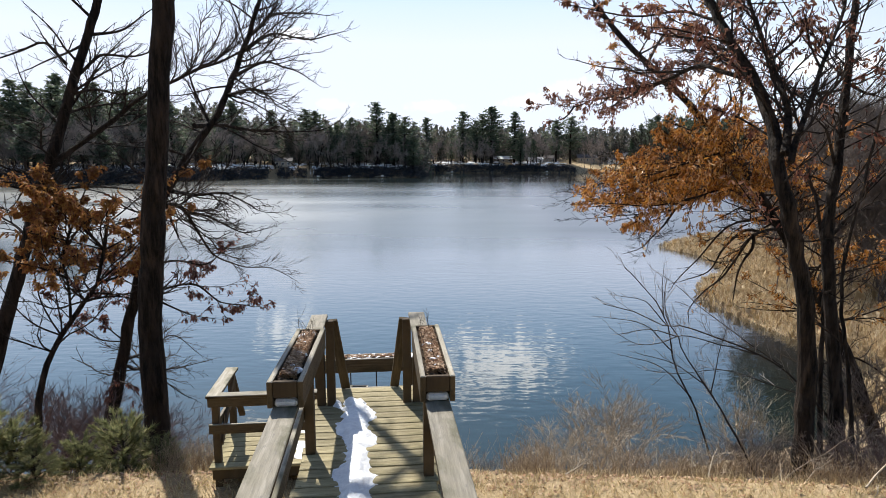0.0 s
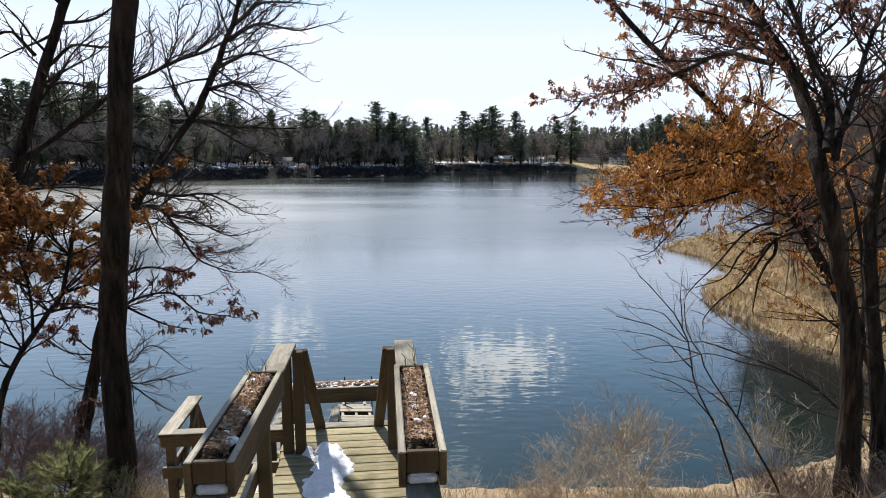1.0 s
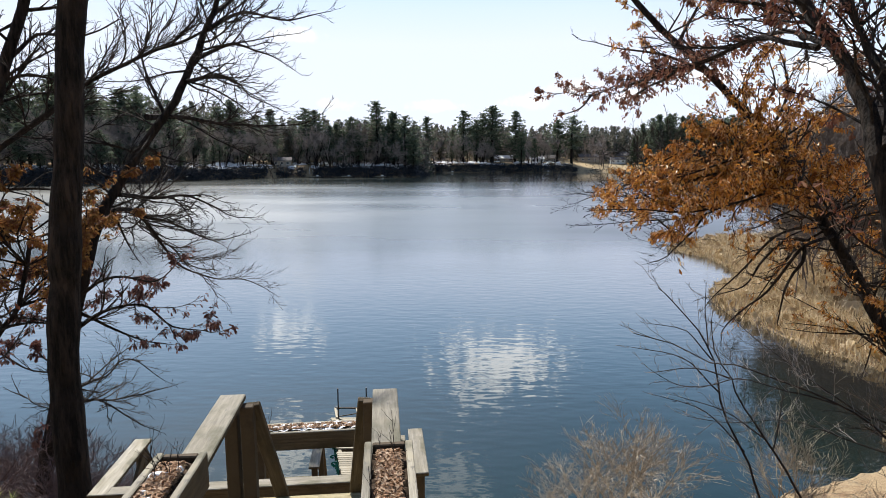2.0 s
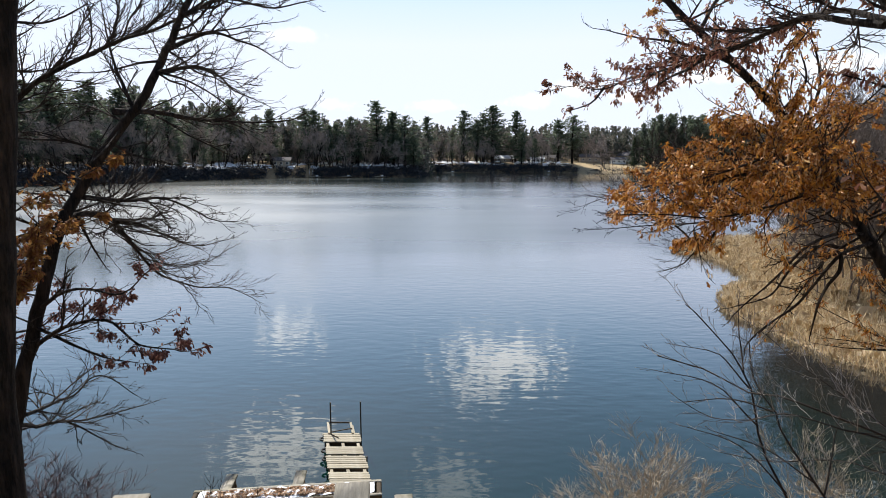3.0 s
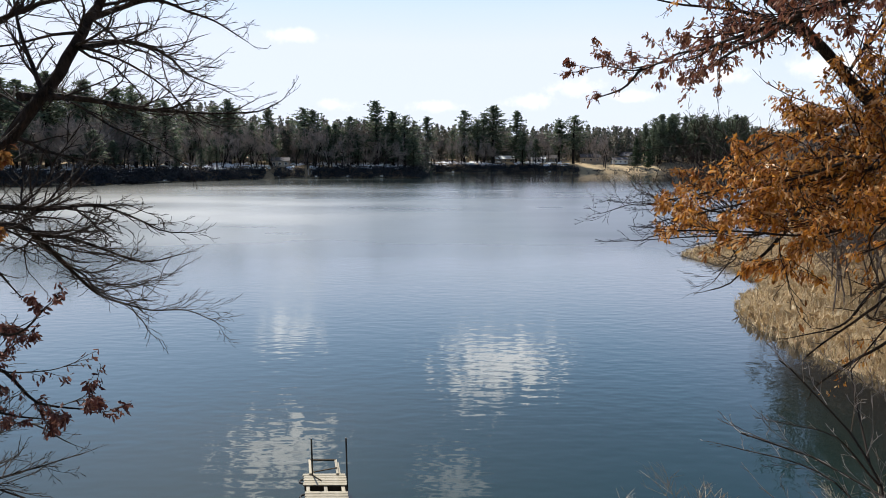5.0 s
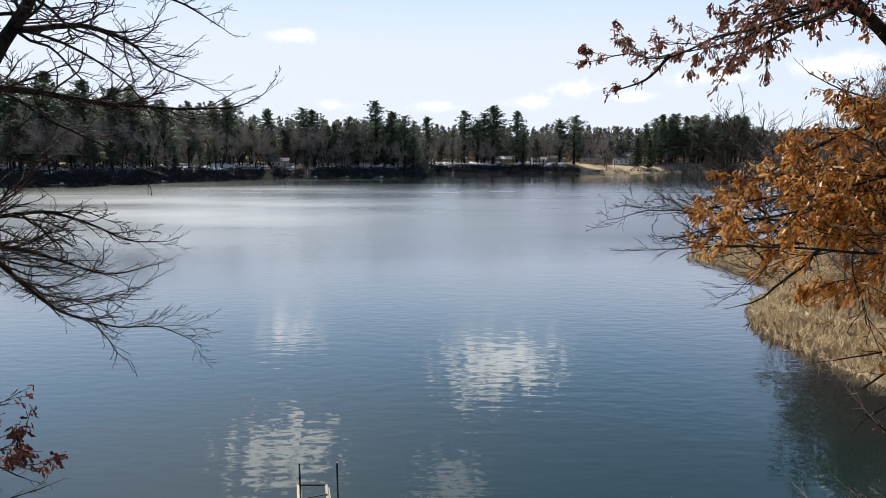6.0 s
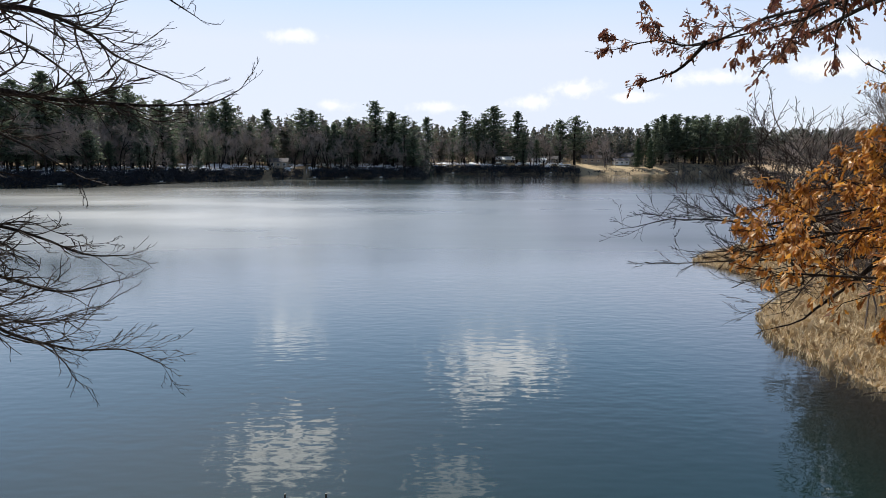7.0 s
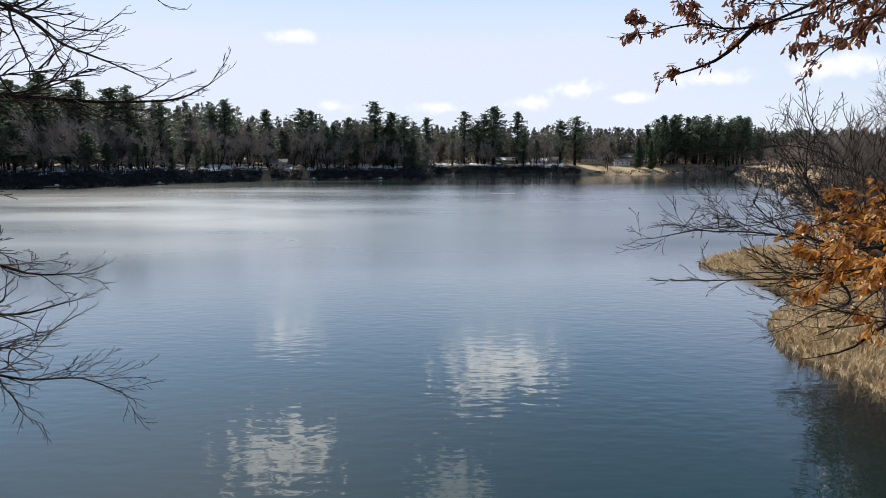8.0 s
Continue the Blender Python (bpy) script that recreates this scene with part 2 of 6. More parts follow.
M_GROUND, M_WATER, M_SNOW = ground_material(), water_material(), snow_material()
# one lumber in two tones: shade painted into the sides, sunlight into the tops
M_RAIL = grained("treated_rail_shaded", (0.034, 0.023, 0.013), (0.135, 0.098, 0.058), stain=0.6)
M_RAIL_LIT = grained("lit_weathered_lumber", (0.16, 0.145, 0.118), (0.43, 0.395, 0.335), stain=0.75)
M_DECK = grained("weathered_deck", (0.13, 0.105, 0.058), (0.42, 0.365, 0.225), stain=0.55)
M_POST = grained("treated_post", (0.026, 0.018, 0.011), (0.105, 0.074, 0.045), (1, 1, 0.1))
M_DOCK = grained("grey_dock_boards", (0.23, 0.20, 0.155), (0.50, 0.455, 0.37), stain=0.3)
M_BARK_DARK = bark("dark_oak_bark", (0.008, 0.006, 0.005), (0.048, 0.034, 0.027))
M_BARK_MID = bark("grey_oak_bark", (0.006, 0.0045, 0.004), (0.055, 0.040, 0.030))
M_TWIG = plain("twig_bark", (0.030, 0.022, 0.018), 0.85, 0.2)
M_TWIG_ASH = plain("ash_grey_twigs", (0.19, 0.165, 0.15), 0.8, 0.3)
M_TWIG_PALE = plain("pale_twig_bark", (0.34, 0.285, 0.215), 0.85, 0.2)
M_LEAF_ORANGE = leafy("orange_oak_leaves", [(0.12, 0.045, 0.016), (0.50, 0.21, 0.035), (0.70, 0.36, 0.07), (0.22, 0.085, 0.025), (0.62, 0.27, 0.045), (0.66, 0.46, 0.24), (0.40, 0.14, 0.025), (0.17, 0.07, 0.028)], 0.40, 0.35)
M_LEAF_BROWN = leafy("russet_oak_leaves", [(0.085, 0.030, 0.024), (0.19, 0.075, 0.05), (0.34, 0.185, 0.12), (0.13, 0.045, 0.032), (0.28, 0.12, 0.05)], 0.38, 0.45)
M_LEAF_RUSSET = leafy("dark_russet_leaves", [(0.055, 0.020, 0.018), (0.12, 0.042, 0.034), (0.24, 0.12, 0.09), (0.09, 0.03, 0.026)], 0.3, 0.5)
M_PINE = leafy("pine_needles", [(0.026, 0.046, 0.028), (0.046, 0.074, 0.040), (0.075, 0.105, 0.055)], 0.3)
M_PINE_YOUNG = leafy("young_pine_needles", [(0.10, 0.125, 0.055), (0.20, 0.21, 0.09), (0.36, 0.33, 0.18)], 0.5)
# needles and bark lightened: the haze of distance is in the colour
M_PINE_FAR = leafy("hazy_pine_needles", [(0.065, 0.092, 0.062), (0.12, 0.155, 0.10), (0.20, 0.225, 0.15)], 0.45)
M_BARE_FAR = plain("hazy_grey_hardwood", (0.32, 0.265, 0.23), 0.85, 0.2)
# the shade of the backlit bank is put into this bluish near-black
M_BANK_BRUSH = leafy("shaded_bank_twigs", [(0.013, 0.016, 0.021), (0.028, 0.031, 0.039), (0.075, 0.070, 0.072)], 0.1)
M_LEAF_RUST = leafy("rust_oak_leaves", [(0.13, 0.055, 0.025), (0.31, 0.15, 0.04), (0.18, 0.06, 0.035), (0.42, 0.235, 0.07), (0.22, 0.085, 0.045)], 0.42)
M_WEED = leafy("dry_weed_stems", [(0.18, 0.125, 0.08), (0.42, 0.33, 0.22), (0.62, 0.51, 0.36), (0.30, 0.22, 0.15)], 0.3)
M_REED = leafy("dry_reeds", [(0.27, 0.19, 0.10), (0.55, 0.43, 0.26), (0.76, 0.64, 0.44), (0.42, 0.31, 0.18), (0.62, 0.48, 0.27)], 0.32)
M_GRASS = leafy("dry_grass", [(0.40, 0.29, 0.14), (0.58, 0.46, 0.25), (0.68, 0.57, 0.36)], 0.3)
M_LITTER = leafy("fallen_leaves", [(0.16, 0.085, 0.045), (0.38, 0.22, 0.12), (0.58, 0.42, 0.28), (0.28, 0.16, 0.085)], 0.15)
# lightened for distance too, haze painted into the foliage
M_WOODS = leafy("hazy_distant_woods", [(0.070, 0.092, 0.068), (0.14, 0.140, 0.112), (0.24, 0.205, 0.175)], 0.4)
M_BRUSH_RED = plain("purplish_twig_bark", (0.12, 0.085, 0.085), 0.85, 0.2)
M_BRUSH = plain("brown_brush_bark", (0.155, 0.125, 0.105), 0.85, 0.2)
M_STEEL = plain("dark_steel", (0.05, 0.05, 0.05), 0.5, 0.5, 0.8)
M_SOIL = plain("planter_soil", (0.07, 0.05, 0.035), 0.95, 0.1, 0, 0.5, 30)
M_PAINT_WHITE = plain("white_siding", (0.70, 0.70, 0.68), 0.6, 0.3, 0, 0.08, 2)
M_PAINT_TAN = plain("tan_siding", (0.38, 0.32, 0.25), 0.7, 0.3, 0, 0.12, 2)
M_ROOF = plain("grey_shingles", (0.13, 0.12, 0.12), 0.85, 0.2, 0, 0.3, 5)
M_GLASS = plain("dark_window", (0.03, 0.035, 0.04), 0.1, 0.5, 0, 0.1)
M_RUBBER = plain("black_rubber", (0.02, 0.02, 0.02), 0.7, 0.3)

# ---- building helpers ----
class Buf:
    """Vertices and faces gathered for one mesh."""

    def __init__(self):
        self.v, self.f = [], []

    def tube(self, pts, radii, sides=6, cap=True):
        n0 = len(self.v)
        pts = [Vector(p) for p in pts]
        side = None
        for k, p in enumerate(pts):
            d = (pts[min(k + 1, len(pts) - 1)] - pts[max(k - 1, 0)])
            d = d.normalized() if d.length > 1e-9 else Vector((0, 0, 1))
            if side is None:
                side = d.orthogonal().normalized()
            else:
                side = side - d * side.dot(d)
                side = side.normalized() if side.length > 1e-6 else d.orthogonal().normalized()
            other = d.cross(side)
            for j in range(sides):
                a = 2 * math.pi * j / sides
                self.v.append(p + (side * math.cos(a) + other * math.sin(a)) * radii[k])
        for k in range(len(pts) - 1):
            a, b = n0 + k * sides, n0 + (k + 1) * sides
            for j in range(sides):
                i = (j + 1) % sides
                self.f.append((a + j, a + i, b + i, b + j))
        if cap:
            last = n0 + (len(pts) - 1) * sides
            self.f.append(tuple(last + j for j in range(sides)))
            self.f.append(tuple(n0 + j for j in reversed(range(sides))))

    def poly(self, pts):
        n0 = len(self.v)
        self.v.extend(pts)
        self.f.append(tuple(range(n0, n0 + len(pts))))

    def mesh(self, name, smooth=False):
        me = bpy.data.meshes.new(name)
        me.from_pydata([tuple(v) for v in self.v], [], self.f)
        if smooth:
            me.polygons.foreach_set("use_smooth", [True] * len(me.polygons))
        me.update()
        return me


def part(name, data, material, parent, label="", m=None):
    """One mesh object under a thing or a part."""
    if isinstance(data, Buf):
        data = data.mesh(name)
    ob = new(name, data)
    if material and not data.materials:
        data.materials.append(material)
    ob.parent = parent
    if m is not None:
        ob.matrix_basis = m
    return tagged(ob, label)


def thing(name, m, label, category, group="", kind=""):
    ob = new(name)
    ob.empty_display_size = 0.1
    ob.matrix_basis = m
    return tagged(ob, label, category, group, kind)


def solid(name, data, material, label="", category="", group="", kind="", m=None):
    ob = part(name, data, material, None, label, m)
    return tagged(ob, label, category, group, kind)


BOXES = {}


def box_mesh(name, l, w, h, bevel=0.006, side=None, top=None):
    """A sawn board with eased edges, its length along x, centred."""
    key = (name, round(l, 3), round(w, 3), round(h, 3), top.name if top else "")
    if key not in BOXES:
        bm = bmesh.new()
        bmesh.ops.create_cube(bm, size=1)
        bmesh.ops.scale(bm, vec=(l, w, h), verts=bm.verts)
        if bevel:
            bmesh.ops.bevel(bm, geom=list(bm.edges), offset=min(bevel, h * 0.3, w * 0.3), segments=1, affect="EDGES")
        me = bpy.data.meshes.new(name)
        bm.to_mesh(me)
        bm.free()
        # upward faces take the paler tone that carries the sunlight
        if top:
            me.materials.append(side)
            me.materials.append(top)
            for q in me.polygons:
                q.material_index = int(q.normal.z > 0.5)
        BOXES[key] = me
    return BOXES[key]


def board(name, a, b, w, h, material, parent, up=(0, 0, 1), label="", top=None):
    """A board from a to b (its centre line); w across, h along up. top: its weathered upper face, with sunlight put
    into the colour.
    """
    a, b, up = Vector(a), Vector(b), Vector(up)
    x = (b - a).normalized()
    y = up.cross(x).normalized()
    z = x.cross(y)
    m = Matrix((x, y, z)).transposed().to_4x4()
    m.translation = (a + b) / 2
    me = box_mesh(name, (b - a).length, w, h, 0.006, material, top or (M_RAIL_LIT if material is M_RAIL else None))
    return part(name, me, material, parent, label, m)


def spline(pts, step):
    """Points along a smooth curve through pts, with the way along it from 0 to 1."""
    P = [Vector(p) for p in pts]
    Q = [P[0] * 2 - P[1]] + P + [P[-1] * 2 - P[-2]]
    out = []
    for k in range(len(P) - 1):
        a, b, c, d = Q[k:k + 4]
        n = max(2, int((c - b).length / step))
        for j in range(n):
            t = j / n
            out.append(0.5 * ((2 * b) + (c - a) * t + (2 * a - 5 * b + 4 * c - d) * t * t + (3 * b - a - 3 * c + d) * t ** 3))
    out.append(P[-1])
    return out


# ---- shore and ground ----
LAKE = [(-15, 18), (8, 18.3), (14, 20.5), (21.5, 27.5), (19.0, 33.2), (18.2, 41), (20, 46), (24.5, 51), (25.5, 55), (26, 60), (24, 66), (27, 70),
        (40, 78), (62, 110), (95, 180), (140, 290), (180, 395), (127, 374), (88, 358), (38, 366), (-8, 354), (-11, 290), (-12.6, 285),
        (-41, 283), (-71, 280), (-96, 250), (-115, 217), (-144, 209), (-200, 190), (-230, 120), (-150, 70), (-60, 40), (-25, 24)]


def shore_distance(x, y):
    """Metres to the water's edge, positive on land."""
    x, y = np.asarray(x, float), np.asarray(y, float)
    best = np.full(x.shape, 1e9)
    inside = np.zeros(x.shape, bool)
    for (ax, ay), (bx, by) in zip(LAKE, LAKE[1:] + LAKE[:1]):
        dx, dy = bx - ax, by - ay
        t = np.clip(((x - ax) * dx + (y - ay) * dy) / (dx * dx + dy * dy), 0, 1)
        best = np.minimum(best, np.hypot(x - ax - t * dx, y - ay - t * dy))
        cross = (ay > y) != (by > y)
        with np.errstate(divide="ignore", invalid="ignore"):
            inside ^= cross & (x < (bx - ax) * (y - ay) / (by - ay if by != ay else 1e-9) + ax)
    return np.where(inside, -best, best)


def ease(a, b, v):
    t = np.clip((v - a) / (b - a), 0, 1)
    return t * t * (3 - 2 * t)


def ground_h(x, y):
    x, y = np.asarray(x, float), np.asarray(y, float)
    s = shore_distance(x, y)
    wob = 0.5 * np.sin(x * 0.31 + 1.3) * np.sin(y * 0.27) + 0.3 * np.sin(x * 0.83 + y * 0.6)
    land = np.maximum(s, 0)
    rise = np.clip(land / (10.25 + 0.08 * np.clip(x, 0, 8)), 0, 1)
    near = 5.5 * (0.5 * rise ** 1.6 + 0.5 * rise) + 0.02 * np.clip(land - 10.25, 0, 100) + 0.10 * wob * ease(0, 3, land)
    marsh = 0.12 + 0.012 * land + 1.2 * ease(16, 45, land)
    gentle = ease(70, 88, x) * (1 - ease(132, 150, x)) * ease(320, 340, y)
    far = 4.6 * (1 - np.exp(-land / (3.2 + 15 * gentle))) + 0.045 * np.clip(land, 0, 60) + 0.008 * np.clip(land, 0, 900) + 0.4 * wob * ease(0, 8, land)
    wn = 1 - ease(21, 27, y)
    wm = ease(10, 15, x) * (1 - ease(75, 110, y)) * (1 - wn)
    h = near * wn + marsh * wm + far * np.clip(1 - wn - wm, 0, 1)
    return np.where(s > 0, h, -np.minimum(3.0, 0.05 - 0.22 * s))


def axis_steps(a, b, step, low, high, grow=1.14):
    mid = list(np.arange(a, b + step / 2, step))
    d, v = step, b
    while v < high:
        d *= grow
        v += d
        mid.append(v)
    d, v = step, a
    while v > low:
        d *= grow
        v -= d
        mid.insert(0, v)
    return np.array(mid)


def build_ground():
    xs = axis_steps(-18, 30, 0.30, -3000, 3000)
    ys = axis_steps(-5, 24, 0.30, -300, 4600, 1.055)
    xs = np.unique(np.round(np.concatenate([xs, np.arange(-243, 200, 3.0)]), 2))
    ys = np.unique(np.round(np.concatenate([ys, np.arange(183, 410, 2.5)]), 2))
    X, Y = np.meshgrid(xs, ys)
    Z = ground_h(X, Y)
    near = (np.abs(X) < 25) & (Y < 26)
    Z = Z + near * 0.05 * (np.sin(X * 5.1 + Y * 3.3) * np.sin(Y * 4.7 - X * 1.9))
    n = len(xs)
    v = np.stack([X, Y, Z], -1).reshape(-1, 3)
    f = [(j * n + i, j * n + i + 1, (j + 1) * n + i + 1, (j + 1) * n + i) for j in range(len(ys) - 1) for i in range(n - 1)]
    me = bpy.data.meshes.new("ground")
    me.from_pydata(v.tolist(), [], f)
    me.polygons.foreach_set("use_smooth", [True] * len(f))
    solid("ground", me, M_GROUND, "dry straw-coloured bank with leaf litter round a lake", "ground", kind="structure")
    b = Buf()
    b.poly([(-420, 8, 0), (420, 8, 0), (420, 520, 0), (-420, 520, 0)])
    solid("water", b, M_WATER, "calm blue lake water with faint ripples", "water", kind="structure")


build_ground()

# ---- wooden stairs and platforms ----
RAIL_Z, DECK_Z, LOW_RAIL, LOW_DECK = 8.20, 7.20, 6.86, 5.90
HUB = pose(-0.565, 4.0, 0, 0, 0, 6.0)


def footing(u, v):
    p = HUB @ Vector((u, v, 0))
    return float(ground_h(p.x, p.y)) - 0.25


def post(parent, u, v, top, size=0.089, bottom=None):
    z0 = footing(u, v) if bottom is None else bottom
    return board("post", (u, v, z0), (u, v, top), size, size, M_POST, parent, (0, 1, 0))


def build_upper():
    up = thing("viewing_platform", HUB, "weathered grey wooden platform with level handrails on posts", "platform")
    for s, vs in ((-1, (-2.6, -1.0, 1.35, 2.45)), (1, (-2.6, -1.0, 0.85, 2.45))):
        u = 0.525 * s
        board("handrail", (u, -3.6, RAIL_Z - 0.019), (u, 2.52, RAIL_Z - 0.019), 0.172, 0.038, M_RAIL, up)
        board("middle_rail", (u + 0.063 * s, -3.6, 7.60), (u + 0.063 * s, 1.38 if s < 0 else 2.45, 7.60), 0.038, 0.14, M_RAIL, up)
        for v in vs:
            post(up, u, v, RAIL_Z - 0.04)
        post(up, u - 0.11 * s, 2.44, RAIL_Z - 0.05)
        board("brace", (0.385 * s, 2.46, RAIL_Z - 0.05), (0.285 * s, 2.90, DECK_Z + 0.01), 0.10, 0.045, M_RAIL, up, (0, 1, 0.5))
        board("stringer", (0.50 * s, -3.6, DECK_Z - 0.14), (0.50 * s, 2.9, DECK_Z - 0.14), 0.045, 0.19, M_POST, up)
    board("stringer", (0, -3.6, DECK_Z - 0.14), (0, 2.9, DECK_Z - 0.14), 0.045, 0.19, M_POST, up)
    rng = random.Random(3)
    v = -3.55
    while v < 2.9:
        e = rng.uniform(-0.02, 0.02)
        board("deck_board", (-0.60 + e, v, DECK_Z - 0.019 + rng.uniform(-0.003, 0.003)), (0.60 + e, v + rng.uniform(-0.004, 0.004), DECK_Z - 0.019 + rng.uniform(-0.003, 0.003)),
              0.137, 0.038, M_DECK, up)
        v += 0.145
    return up


def flight(name, u, v0, z0, v1, z1, width, label):
    st = thing(name, HUB, label, "stairs")
    n = max(2, round((z0 - z1) / 0.18))
    for s in (-1, 1):
        board("stringer", (u + s * width / 2, v0, z0 - 0.16), (u + s * width / 2, v1, z1 - 0.10), 0.045, 0.24, M_POST, st)
    for k in range(1, n):
        t = k / n
        board("tread", (u - width / 2 - 0.03, v0 + (v1 - v0) * t, z0 + (z1 - z0) * t), (u + width / 2 + 0.03, v0 + (v1 - v0) * t, z0 + (z1 - z0) * t), 0.27, 0.038, M_DECK, st)
    return st


def build_lower():
    lo = thing("lower_landing", HUB, "weathered wooden landing with rails, one storey below the platform", "platform")
    rng = random.Random(5)
    v = 3.70
    while v < 4.70:
        board("deck_board", (-2.12 + rng.uniform(-0.015, 0.015), v, LOW_DECK - 0.019), (0.95, v, LOW_DECK - 0.019), 0.137, 0.038, M_DECK, lo)
        v += 0.145
    for v in (3.75, 4.6):
        board("joist", (-2.1, v, LOW_DECK - 0.13), (0.93, v, LOW_DECK - 0.13), 0.045, 0.18, M_POST, lo)
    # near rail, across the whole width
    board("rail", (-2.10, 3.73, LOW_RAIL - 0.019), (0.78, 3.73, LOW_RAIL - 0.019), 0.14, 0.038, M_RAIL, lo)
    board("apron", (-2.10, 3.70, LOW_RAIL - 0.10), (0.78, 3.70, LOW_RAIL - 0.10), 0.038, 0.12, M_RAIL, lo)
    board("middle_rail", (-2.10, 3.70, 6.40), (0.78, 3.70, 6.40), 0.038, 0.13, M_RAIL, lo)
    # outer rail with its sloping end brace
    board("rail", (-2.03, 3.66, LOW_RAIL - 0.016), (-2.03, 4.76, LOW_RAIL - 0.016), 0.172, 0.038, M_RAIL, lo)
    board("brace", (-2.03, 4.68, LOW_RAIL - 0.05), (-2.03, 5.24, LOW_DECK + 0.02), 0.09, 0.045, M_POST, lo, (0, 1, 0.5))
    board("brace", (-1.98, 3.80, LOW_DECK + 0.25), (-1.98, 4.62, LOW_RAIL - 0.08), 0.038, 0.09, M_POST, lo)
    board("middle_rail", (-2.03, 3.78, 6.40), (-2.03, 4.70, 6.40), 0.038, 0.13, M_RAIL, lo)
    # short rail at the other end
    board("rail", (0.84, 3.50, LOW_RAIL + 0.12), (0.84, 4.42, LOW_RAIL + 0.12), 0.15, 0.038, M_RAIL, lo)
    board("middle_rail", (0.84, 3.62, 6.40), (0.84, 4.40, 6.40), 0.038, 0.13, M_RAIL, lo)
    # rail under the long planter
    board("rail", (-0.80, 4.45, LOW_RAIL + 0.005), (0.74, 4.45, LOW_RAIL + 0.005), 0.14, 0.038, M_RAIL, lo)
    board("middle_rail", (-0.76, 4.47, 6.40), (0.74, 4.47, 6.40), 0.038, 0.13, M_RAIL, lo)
    for u, v, z in ((-2.03, 3.80, LOW_RAIL - 0.04), (-2.03, 4.68, LOW_RAIL - 0.04), (-0.66, 3.77, LOW_RAIL - 0.04), (0.84, 3.65, LOW_RAIL + 0.10),
                    (0.84, 4.36, LOW_RAIL + 0.10), (-0.76, 4.42, LOW_RAIL - 0.02), (0.55, 4.42, LOW_RAIL - 0.02), (0.45, 3.77, LOW_RAIL - 0.04)):
        post(lo, u, v, z)
    flight("stairs", -1.45, 4.76, LOW_DECK, 7.25, 4.05, 0.95, "steep wooden steps down the bank")
    flight("stairs", -1.10, 8.85, 4.05, 13.9, 0.55, 0.90, "steep wooden steps down to the dock")
    mid = thing("bank_landing", HUB, "small weathered wooden landing half way down the bank", "platform")
    v = 7.3
    while v < 8.8:
        board("deck_board", (-2.0, v, 4.03), (-0.50, v, 4.03), 0.137, 0.038, M_DECK, mid)
        v += 0.145
    for u in (-1.57, -0.56):
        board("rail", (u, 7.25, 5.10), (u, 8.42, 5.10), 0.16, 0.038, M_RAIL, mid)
        board("brace", (u, 8.36, 5.06), (u, 8.86, 4.07), 0.09, 0.045, M_POST, mid, (0, 1, 0.5))
        for v in (7.35, 8.30):
            post(mid, u, v, 5.08)


